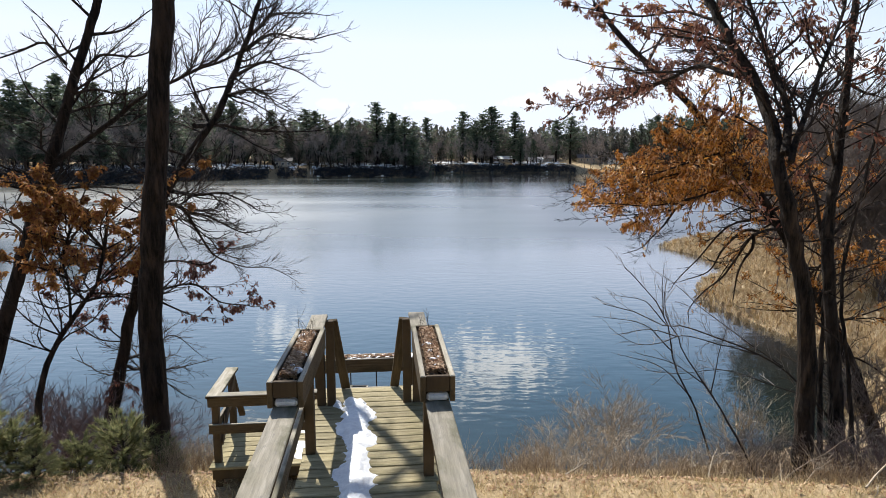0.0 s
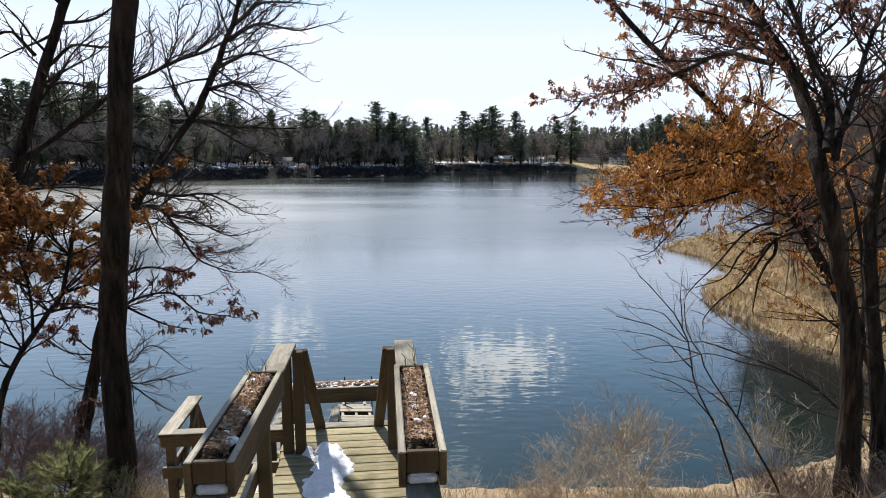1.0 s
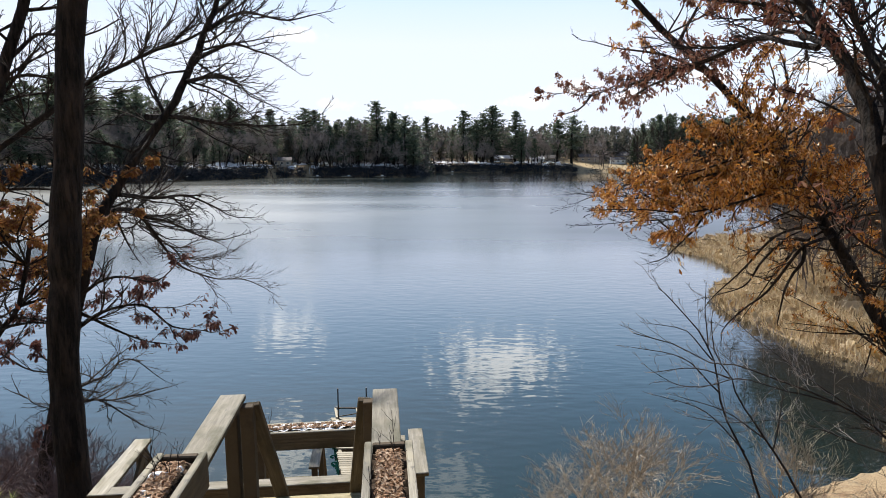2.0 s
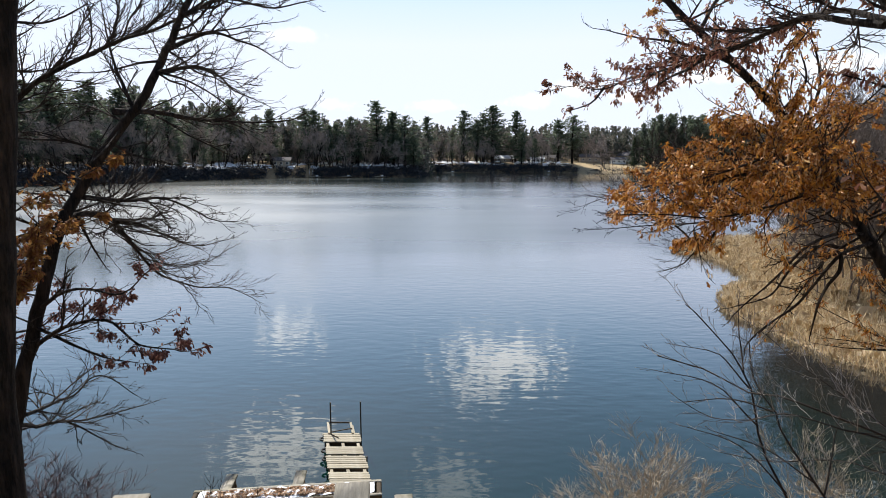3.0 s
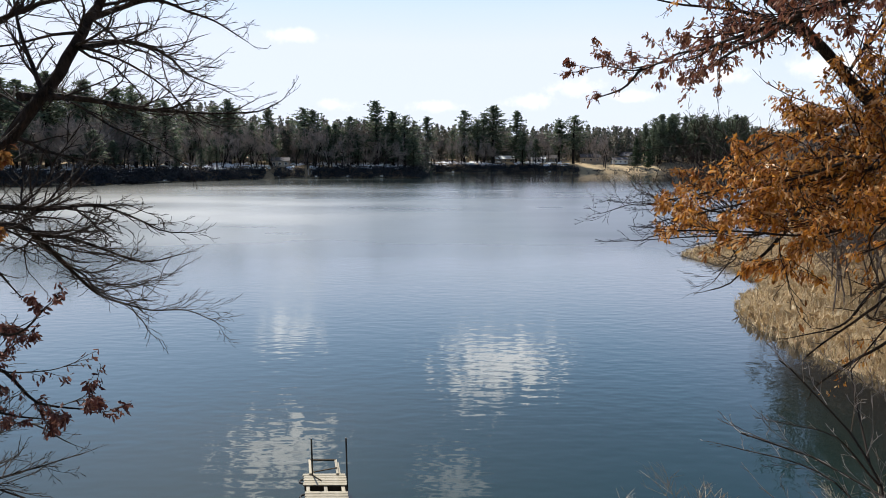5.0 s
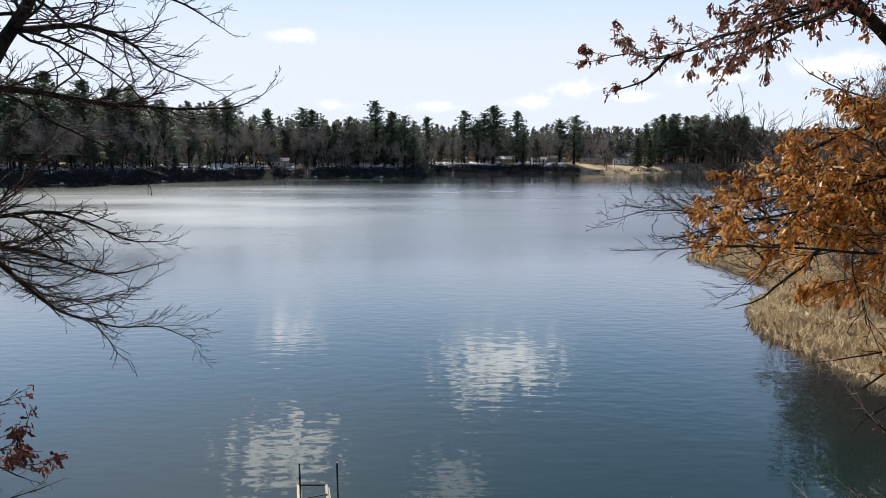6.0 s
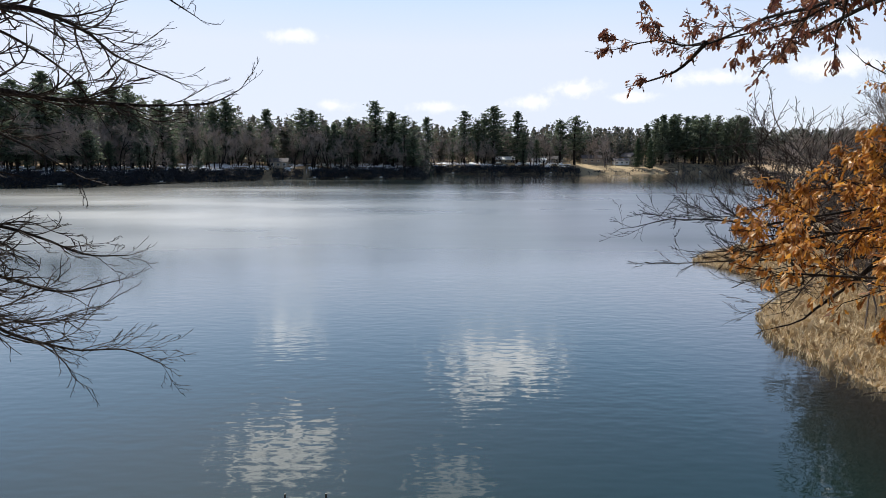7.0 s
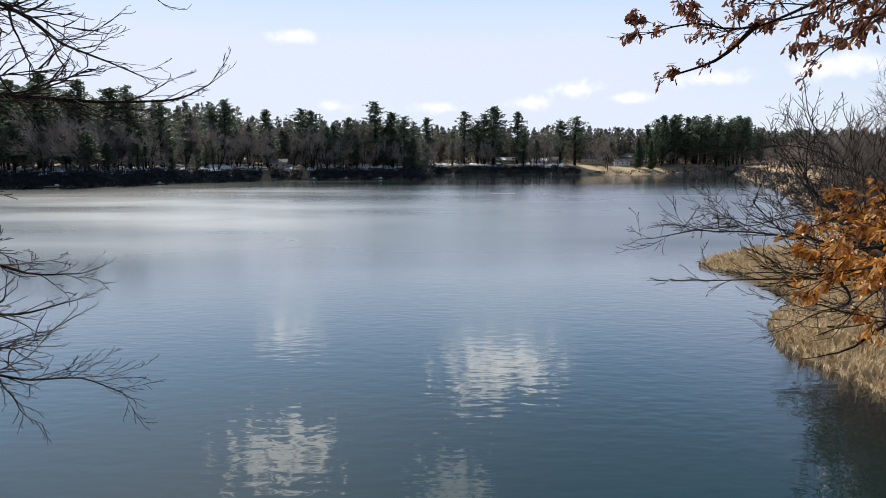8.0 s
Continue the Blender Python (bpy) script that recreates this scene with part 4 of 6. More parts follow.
T3 = [
    ('trunk', [(-8.89, 12.4, 3.0), (-8.76, 12.6, 4.73), (-8.59, 12.9, 5.65), (-8.31, 13.2, 6.23), (-8.07, 13.4, 6.68), (-7.82, 13.5, 7.05), (-7.65, 13.6, 7.81), (-7.57, 13.7, 8.69)]),
    ('f1', [(-8.31, 13.2, 6.23), (-8.37, 13.3, 7.22), (-8.7, 13.5, 8.2), (-8.92, 13.6, 9.2)]),
    ('f2', [(-7.82, 13.5, 7.05), (-7.12, 13.5, 7.31), (-6.59, 13.4, 7.84)]),
    ('f3', [(-8.07, 13.4, 6.68), (-7.32, 13.2, 6.79), (-6.66, 13.0, 6.78)]),
    ('f4', [(-8.7, 13.5, 8.2), (-9.28, 13.4, 8.59), (-9.73, 13.2, 8.85)]),
    ('f5', [(-8.37, 13.3, 7.22), (-8.87, 13.0, 7.52), (-9.45, 12.8, 7.68)]),
    ('f7', [(-8.7, 13.5, 8.2), (-9.0, 13.8, 9.1), (-9.2, 14.0, 9.6)]),
    ('f8', [(-8.49, 13.4, 7.71), (-8.3, 13.8, 8.7), (-8.0, 14.0, 9.4)]),
    ('f9', [(-8.92, 13.6, 9.2), (-9.8, 13.8, 9.3), (-10.5, 14.0, 9.1)]),
    ('f6', [(-8.49, 13.4, 7.71), (-7.8, 13.2, 8.49), (-7.09, 13.0, 8.39)]),
]
T4 = [
    ('trunk', [(-12.5, 15.3, 2.19), (-11.89, 15.8, 5.0), (-11.29, 16.0, 6.97), (-10.56, 16.4, 9.51), (-10.1, 16.6, 11.0), (-9.72, 16.8, 12.34), (-9.18, 17.0, 13.97), (-8.74, 17.3, 15.9)]),
    ('a', [(-10.47, 16.4, 9.66), (-9.57, 16.5, 10.26), (-8.67, 16.6, 10.93), (-7.94, 16.8, 11.54), (-6.81, 17.2, 12.19), (-6.08, 17.6, 12.55), (-5.06, 18.0, 13.31), (-4.19, 18.5, 14.19)]),
    ('b', [(-9.96, 16.7, 11.52), (-9.33, 16.8, 11.64), (-8.76, 17.0, 11.56), (-8.12, 17.2, 11.68)]),
    ('c', [(-10.03, 16.8, 12.31), (-10.45, 16.6, 12.81), (-10.93, 16.4, 12.59), (-11.4, 16.2, 12.38), (-12.13, 16.0, 12.18)]),
    ('d', [(-9.49, 16.9, 13.08), (-8.66, 17.2, 13.29), (-7.92, 17.5, 13.87)]),
    ('e', [(-9.75, 16.8, 12.05), (-9.22, 17.0, 12.52), (-8.45, 17.3, 12.57), (-7.62, 17.6, 13.07)]),
    ('g', [(-10.75, 16.3, 8.91), (-10.1, 16.7, 9.04), (-9.18, 17.0, 9.03), (-8.17, 17.5, 8.88)]),
    ('h', [(-9.36, 17.0, 13.53), (-10.13, 17.0, 14.25), (-10.85, 17.0, 14.53)]),
]
R1 = [
    ('trunk', [(5.97, 9.5, 4.39), (5.97, 9.55, 5.45), (5.98, 9.6, 6.6), (5.84, 9.68, 7.72), (5.64, 9.72, 8.55), (5.4, 9.78, 9.45), (5.41, 10.1, 10.16), (5.39, 10.6, 10.93), (5.19, 11.1, 11.65), (5.03, 11.6, 12.33), (4.82, 12.1, 13.14), (4.43, 12.7, 14.44)]),
    ('k2', [(5.42, 9.8, 9.94), (5.73, 10.4, 10.73), (5.7, 11.0, 11.55), (5.64, 11.5, 12.31), (5.66, 12.0, 13.32)]),
    ('k3', [(5.47, 9.7, 9.81), (5.72, 10.0, 10.34), (6.14, 10.4, 10.92), (6.55, 10.8, 11.61), (6.98, 11.2, 12.35), (7.3, 11.6, 13.21)]),
    ('f_long', [(5.18, 11.0, 11.28), (5.0, 12.4, 11.6), (4.7, 13.8, 11.5), (4.3, 15.2, 11.4), (4.12, 16.5, 11.41), (3.73, 17.8, 11.3), (3.22, 18.3, 11.43), (2.8, 18.4, 11.32)]),
    ('f_tip', [(3.73, 17.8, 11.3), (3.63, 18.5, 11.03), (3.22, 18.97, 10.82)]),
    ('f_side', [(4.7, 13.8, 11.5), (4.5, 15.4, 11.32), (4.55, 16.8, 11.22), (4.97, 18.7, 11.09)]),
    ('f_over', [(5.3, 10.9, 11.3), (5.75, 13.0, 11.9), (5.9, 15.0, 11.95), (5.48, 17.3, 11.77), (4.8, 18.4, 11.6), (4.0, 19.2, 11.5)]),
    ('f2', [(5.24, 11.2, 11.67), (4.74, 12.0, 12.1), (4.14, 12.8, 12.36), (3.27, 13.5, 12.83)]),
    ('f3', [(5.07, 11.7, 12.35), (4.54, 12.4, 12.65), (3.84, 13.0, 12.72), (2.56, 13.6, 13.08)]),
    ('f4', [(5.7, 11.0, 11.55), (6.31, 11.2, 12.06), (6.57, 11.4, 12.68)]),
    ('f5', [(6.14, 10.4, 10.92), (6.82, 10.6, 11.03), (7.65, 10.9, 11.35)]),
]
R2 = [
    ('trunk', [(11.6, 15.3, 2.2), (10.9, 15.9, 4.6), (9.63, 16.3, 7.11), (8.71, 16.8, 8.83), (7.71, 17.0, 10.29), (6.91, 17.0, 11.07), (6.25, 17.0, 11.72), (5.56, 17.2, 12.4), (4.89, 17.5, 13.16), (4.26, 18.0, 14.13)]),
    ('f_long', [(8.6, 16.7, 9.01), (7.8, 17.0, 8.97), (7.38, 17.5, 8.89), (7.14, 18.8, 8.26), (6.25, 19.8, 8.02), (5.49, 20.6, 7.89), (4.47, 21.4, 7.7)]),
    ('d2', [(7.14, 18.8, 8.26), (6.97, 19.3, 7.69), (6.58, 19.8, 6.95), (6.21, 20.0, 6.75)]),
    ('f3', [(8.37, 16.5, 9.71), (7.1, 15.9, 9.65), (5.8, 15.7, 9.4), (4.7, 16.0, 9.0), (3.95, 16.7, 8.7)]),
    ('f4', [(7.87, 16.7, 10.15), (6.9, 16.6, 10.3), (6.0, 16.6, 10.1), (5.1, 16.9, 9.6), (4.5, 17.4, 9.2)]),
    ('f5', [(8.6, 16.7, 9.01), (7.4, 15.3, 9.1), (6.0, 14.5, 8.95), (4.9, 14.3, 8.75), (4.0, 14.3, 8.8), (3.35, 14.8, 8.75)]),
    ('f10', [(8.5, 16.8, 9.2), (7.2, 16.6, 9.0), (6.1, 17.0, 8.7), (5.2, 17.8, 8.5), (4.4, 18.6, 8.35)]),
    ('f11', [(8.2, 16.6, 9.6), (7.0, 15.4, 10.0), (5.9, 15.0, 9.7), (5.0, 15.2, 9.4), (4.2, 15.2, 9.25), (3.6, 15.6, 9.1)]),
    ('b8', [(7.71, 20.4, 9.0), (7.71, 22.0, 9.65), (7.39, 23.5, 10.08), (6.84, 24.6, 10.01), (6.06, 25.1, 9.87)]),
    ('b9', [(7.71, 22.0, 9.65), (7.81, 23.5, 10.53), (7.69, 23.7, 11.24)]),
    ('b10', [(8.4, 17.2, 8.9), (7.6, 19.0, 8.9), (7.71, 20.4, 9.0)]),
    ('b11', [(6.25, 19.8, 8.02), (7.21, 21.0, 7.37), (7.63, 22.5, 6.81), (8.09, 24.0, 6.11), (7.93, 24.7, 5.68)]),
    ('b12', [(6.6, 17.4, 8.7), (5.83, 20.0, 8.59), (4.94, 21.0, 8.64), (4.38, 23.3, 8.16)]),
    ('f6', [(6.25, 17.0, 11.72), (5.32, 17.5, 12.19), (4.2, 18.0, 12.48), (3.55, 18.3, 12.7)]),
    ('f7', [(5.56, 17.2, 12.4), (6.01, 17.5, 13.16), (6.59, 17.8, 13.95)]),
    ('f8', [(7.71, 17.0, 10.29), (8.22, 17.2, 11.33), (7.99, 17.4, 12.43), (7.73, 17.5, 13.28)]),
    ('f9', [(7.41, 17.0, 10.81), (7.89, 17.2, 11.42), (7.8, 17.5, 12.27)]),
    ('d3', [(9.2, 16.5, 8.0), (8.1, 15.8, 7.84), (7.87, 16.2, 7.18), (7.64, 16.6, 6.51), (7.35, 17.0, 5.98), (7.3, 17.6, 5.41), (7.51, 18.1, 4.97)]),
    ('d4', [(8.1, 15.8, 7.84), (8.08, 15.75, 7.5), (7.82, 15.9, 6.82), (7.87, 16.2, 6.06)]),
    ('d5', [(9.0, 16.7, 8.3), (7.41, 15.4, 8.2), (7.03, 15.3, 8.0), (6.75, 15.4, 7.59), (6.7, 15.7, 7.32), (6.31, 16.4, 6.4)]),
    ('d6', [(9.0, 16.9, 7.75), (8.61, 17.3, 7.82), (8.23, 17.7, 7.22), (8.02, 18.2, 6.42), (7.49, 18.8, 5.99)]),
    ('b7', [(5.58, 18.0, 8.67), (6.74, 20.5, 8.75), (7.29, 22.5, 8.76), (7.23, 24.5, 8.33), (6.57, 26.0, 8.04)]),
]
R3 = [
    ('trunk', [(7.13, 10.36, 4.0), (7.06, 10.46, 5.67), (6.98, 10.68, 7.08), (6.93, 10.9, 8.38), (7.16, 11.23, 9.69), (7.49, 11.66, 11.25), (7.7, 11.99, 12.82), (7.89, 12.32, 14.13)]),
    ('k2', [(6.93, 10.9, 8.38), (7.32, 11.01, 8.79), (7.82, 11.23, 9.39), (8.53, 11.45, 9.9)]),
    ('k3', [(7.16, 11.23, 9.69), (6.89, 11.23, 10.4), (6.55, 11.23, 10.7)]),
    ('k4', [(7.49, 11.66, 11.25), (8.19, 11.88, 11.07), (8.74, 11.99, 11.6)]),
]
R3b = [
    ('trunk', [(7.39, 11.12, 3.66), (7.27, 11.23, 5.37), (7.32, 11.45, 7.33), (7.25, 11.66, 8.6), (7.1, 11.99, 9.67)]),
]
R3c = [
    ('trunk', [(7.07, 9.81, 4.41), (6.93, 10.03, 6.36), (6.81, 10.25, 7.8), (7.18, 10.46, 9.42), (7.49, 10.68, 10.66)]),
]
S1 = [
    ('trunk', [(5.6, 11.6, 3.3), (5.15, 11.85, 4.8), (4.81, 12.0, 5.48), (4.65, 12.3, 6.42), (4.51, 12.6, 6.86), (4.15, 12.9, 7.3), (3.95, 13.05, 7.5)]),
    ('a', [(4.74, 12.15, 5.9), (4.3, 12.8, 6.3), (3.58, 13.4, 6.3)]),
    ('b', [(4.6, 12.4, 6.6), (4.75, 12.9, 7.1), (4.92, 13.3, 7.5)]),
    ('c', [(5.08, 11.87, 5.0), (4.6, 12.3, 5.5), (3.96, 12.8, 5.6)]),
    ('d', [(4.65, 12.3, 6.42), (4.2, 12.4, 6.9), (3.7, 12.6, 7.0)]),
]
S2 = [
    ('trunk', [(6.0, 10.9, 3.8), (5.3, 11.05, 5.1), (4.67, 11.2, 6.04), (4.52, 11.4, 6.45), (4.43, 11.8, 6.76), (4.49, 12.1, 7.18)]),
    ('a', [(4.97, 11.13, 5.6), (4.5, 11.5, 5.9), (4.0, 12.0, 5.9)]),
    ('b', [(5.1, 11.1, 5.4), (5.3, 11.3, 6.1), (5.5, 11.5, 6.6)]),
    ('c', [(4.52, 11.4, 6.45), (4.1, 11.7, 6.5), (3.6, 12.1, 6.3)]),
]
S3 = [
    ('trunk', [(7.7, 10.4, 4.1), (6.9, 10.5, 5.3), (6.0, 10.7, 6.2), (4.93, 11.05, 6.6), (4.59, 11.4, 6.66), (4.37, 11.8, 6.56), (3.96, 12.4, 6.69), (3.45, 12.8, 6.75)]),
    ('a', [(5.75, 10.75, 6.3), (4.9, 10.85, 6.55), (4.48, 11.1, 6.57), (4.23, 11.5, 6.29), (3.96, 12.0, 6.11), (3.63, 12.4, 6.22)]),
    ('b', [(6.2, 10.65, 6.1), (5.4, 11.5, 6.7), (5.15, 12.0, 6.93), (5.02, 12.5, 7.12), (4.75, 13.0, 7.35)]),
    ('c', [(6.6, 10.55, 5.6), (5.5, 11.2, 5.8), (4.7, 11.6, 5.6), (4.2, 12.1, 5.5)]),
]


def grow_near_trees():
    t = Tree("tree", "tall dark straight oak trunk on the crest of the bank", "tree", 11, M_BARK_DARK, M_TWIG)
    t.stem(T1[0][1], 0.237, 0.15, 16, 0.35)
    # unseen upper limbs, added to throw a branch shadow across the deck
    t.limb([(-4.72, 11.45, 14.9), (-4.0, 11.2, 15.0), (-3.2, 11.3, 15.0), (-3.65, 12.3, 15.2), (-4.27, 13.3, 15.5)], 0.12, 0.06, 0.7)
    t.limb([(-4.75, 11.44, 15.6), (-4.3, 12.6, 16.6), (-3.9, 14.0, 17.2)], 0.10, 0.03, 0.8)
    t.limb([(-4.72, 11.45, 15.0), (-5.4, 11.9, 15.8), (-6.2, 12.4, 16.4)], 0.08, 0.02, 0.8)
    t.done()

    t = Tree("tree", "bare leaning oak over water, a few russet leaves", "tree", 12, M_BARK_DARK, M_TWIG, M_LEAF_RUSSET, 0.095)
    size = {"long": 0.055, "u2": 0.04, "u3": 0.04, "u4": 0.045, "u5": 0.05, "u6": 0.035, "d1": 0.055, "d2": 0.035, "d3": 0.045, "d4": 0.03, "d5": 0.03,
            "d6": 0.03, "m1": 0.035, "m2": 0.03, "m3": 0.02, "f1": 0.035, "f2": 0.032, "f3": 0.03}
    for n, p in T2:
        if n == "trunk":
            P, R = t.stem(p, 0.19, 0.05, 12, 0.25)
            t.sprout(P, R, 0.45, 0.75, 9, 2.6, (0.1, 0.3, -0.1), 0.0, 0.03, 0.06)
            t.sprout(P, R, 0.72, 1.0, 10, 2.6, (0.15, 0.2, 0.3), 0.0, 0.03)
            t.sprout(P, R, 0.25, 0.45, 8, 1.9, (0.3, 0.0, 0), 0.9, 0.022, 0.05)
            t.sprout(P, R, 0.40, 0.62, 9, 2.4, (-0.9, 0.3, -0.1), 0.0, 0.03, 0.08)
        else:
            t.limb(p, size[n] * 1.4, 0.010, 1.25 if n[0] in "du" else 1.0, 1.0 if n[0] == "f" else 0.0, 0.36, 2, 0.10 if n[0] in "dm" else 0.0)
    t.done()

    t = Tree("tree", "small crooked oak hung with orange autumn leaves", "tree", 13, M_BARK_DARK, M_TWIG, M_LEAF_RUST, 0.10)
    t.leaf_z = 7.3
    for n, p in T3:
        if n == "trunk":
            P, R = t.stem(p, 0.10, 0.03, 10, 0.25)
            t.sprout(P, R, 0.5, 1.0, 30, 1.9, (-0.15, 0, 0.3), 1.9, 0.022)
        else:
            t.limb(p, 0.035, 0.009, 1.4, 1.9, 0.45, 2)
    t.done()

    t = Tree("tree", "large bare oak leaning towards the water", "tree", 14, M_BARK_DARK, M_TWIG)
    for n, p in T4:
        if n == "trunk":
            P, R = t.stem(p, 0.24, 0.09, 12, 0.2)
            t.sprout(P, R, 0.35, 1.0, 20, 3.0, (0.1, 0, 0.25), 0.0, 0.04)
        else:
            t.limb(p, 0.085 if n == "a" else 0.05, 0.012, 1.1, 0.0, 0.36, 2)
    t.done()

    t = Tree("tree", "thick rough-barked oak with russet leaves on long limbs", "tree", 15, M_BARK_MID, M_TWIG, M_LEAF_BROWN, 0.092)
    for n, p in R1:
        if n == "trunk":
            P, R = t.stem(p, 0.172, 0.06, 16, 0.35)
            t.sprout(P, R, 0.5, 1.0, 20, 2.0, (-0.1, 0.2, 0.2), 0.45, 0.022)
            t.sprout(P, R, 0.35, 0.6, 5, 1.2, (0, 0, 0), 0.0, 0.02)
        elif n[0] == "k":
            t.limb(p, 0.075 if n == "k2" else 0.055, 0.02, 1.4, 0.34, 0.34, 2, 0, 9)
        else:
            t.limb(p, 0.05 if n in ("f_long", "f_over") else 0.035, 0.009, 1.0, 0.62, 0.19, 2, 0.05, 6, 0.25)
    t.done()

    t = Tree("tree", "leaning oak with orange leaves and dead lower limbs over the water", "tree", 16, M_BARK_MID, M_TWIG, M_LEAF_ORANGE, 0.088)
    t.leaf_x, t.leaf_dx = 3.15, 0.35
    for n, p in R2:
        if n == "trunk":
            P, R = t.stem(p, 0.20, 0.06, 12, 0.2)
            t.sprout(P, R, 0.25, 0.62, 22, 2.4, (-0.1, -0.2, 0.0), 0.42, 0.03, 0.02)
            t.sprout(P, R, 0.48, 1.0, 22, 2.1, (0.1, -0.1, 0.15), 0.75, 0.026)
            t.sprout(P, R, 0.25, 0.72, 11, 2.6, (1.1, 0.3, 0.25), 0.34, 0.03, 0.0)
            t.sprout(P, R, 0.12, 0.34, 7, 2.2, (-0.2, 0.2, -0.2), 0.0, 0.03, 0.1)
        elif n[0] == "d":
            t.limb(p, 0.048, 0.012, 0.55, 0.0, 0.22, 2, 0.12)
        elif n in ("f3", "f4", "f5", "f10", "f11"):
            t.limb(p, 0.04, 0.009, 1.3, 1.15, 0.32, 2, 0.05, 6, 0.12, 17.9)
        else:
            t.limb(p, 0.026 if n[0] == "b" else 0.05, 0.007, 1.0, 0.0 if n[0] == "b" else 0.5, 0.30, 2, 0.0, 6, 0.2, 18.4 if n == "f_long" else 1e9)
    t.done()

    for k, (rows, r0, r1, label) in enumerate(((R3, 0.15, 0.05, "rough dark trunk with bare upright branches"), (R3b, 0.06, 0.03, "slim bare trunk beside a larger one"),
                                               (R3c, 0.045, 0.02, "slender bare sapling on the bank"))):
        t = Tree("tree", label, "tree", 17 + k, M_BARK_MID, M_TWIG, M_LEAF_BROWN)
        for n, p in rows:
            if n == "trunk":
                P, R = t.stem(p, r0, r1, 10, 0.25)
                if k == 0:
                    t.sprout(P, R, 0.45, 1.0, 26, 2.1, (0.05, 0.15, 0.35), 0.16, 0.018)
                for j in range(10, len(P), 4):
                    a = t.rng.uniform(0, 6.28)
                    t.branch(P[j], Vector((math.cos(a), math.sin(a), 0.6)), t.rng.uniform(0.5, 1.3), 0.016, 2, 0, 0)
            else:
                t.limb(p, 0.035, 0.010, 1.0, 0.0, 0.35, 2)
        t.done()
    for k, (rows, label) in enumerate(((S1, "thin bare sapling arching over the bank"), (S2, "thin bare sapling with forked stems"), (S3, "long thin bare sapling leaning out over the water"))):
        t = Tree("sapling", label, "sapling", 27 + k, M_TWIG, M_TWIG_ASH, group="saplings on the bank")
        t.thin = 0.0028
        for n, p in rows:
            if n == "trunk":
                P, R = t.stem(p, 0.026, 0.008, 7)
                for j in range(8, len(P)):
                    a = t.rng.uniform(0, 6.28)
                    t.branch(P[j], (P[j] - P[j - 1]).normalized() + 0.8 * Vector((math.cos(a), math.sin(a), 0.3)), t.rng.uniform(0.25, 0.7), 0.006, 2, 0, 0)
            else:
                t.limb(p, 0.014, 0.005, 1.7, 0.0, 0.30, 2)
        t.done()



grow_near_trees()

# ---- far shore ----
def pine_mesh(seed, slim=0.20, low=0.12, dense=1.0, ragged=0.5):
    """Trunk and crown of a pine one metre high; upswept plumes of needles in uneven tiers."""
    rng = random.Random(seed)
    tr, cr = Buf(), Buf()
    tr.tube([(0, 0, -0.03), (rng.gauss(0, 0.004), 0, 0.5), (0, 0, 0.97)], [0.015, 0.010, 0.002], 6)
    z = low
    lopsided = rng.uniform(0, 6.28)
    while z < 0.99:
        t = (z - low) / (1 - low)
        reach = slim * ((1 - t) ** 0.9 * (0.6 + 0.4 * min(1, t * 4)) if ragged < 0.3 else 0.9 * (1 - t) ** 0.62 * (0.45 + 0.55 * min(1, t * 2.5))) + 0.012
        tier = rng.uniform(1 - 0.7 * ragged, 1.1)
        for _ in range(int(4 + 3 * dense)):
            a = rng.uniform(0, 6.28)
            r = reach * tier * rng.uniform(0.45, 1.2) * (1 + 0.3 * ragged * math.cos(a - lopsided))
            up = rng.uniform(-0.05, 0.60) * r * (0.4 + 0.6 * ragged if ragged < 0.3 else 1)
            d = Vector((math.cos(a), math.sin(a), 0))
            s = Vector((-d.y, d.x, 0))
            tr.tube([Vector((0, 0, z)), d * r * 0.9 + Vector((0, 0, z + up))], [0.0024, 0.001], 3, False)
            for j in range(3 + int(r * 55 * dense)):
                q = rng.uniform(0.12, 1.05)
                c = d * (r * q) + s * rng.gauss(0, 0.16 * r) + Vector((0, 0, z + up * q * q + rng.gauss(0.0, 0.007)))
                w = (d * rng.uniform(0, 1.2) + Vector((rng.gauss(0, 0.7), rng.gauss(0, 0.7), rng.gauss(0.5, 0.6)))).normalized()
                v = w.orthogonal().normalized()
                v.rotate(Matrix.Rotation(rng.uniform(0, 6.28), 3, w))
                k = rng.uniform(0.009, 0.022)
                cr.poly([c - w * k, c + v * k * 0.5, c + w * k * 1.3, c - v * k * 0.45])
        z += 0.020 * rng.uniform(0.6, 1.5) * (1.25 - 0.5 * t)
    return tr.mesh("trunk"), cr.mesh("crown")


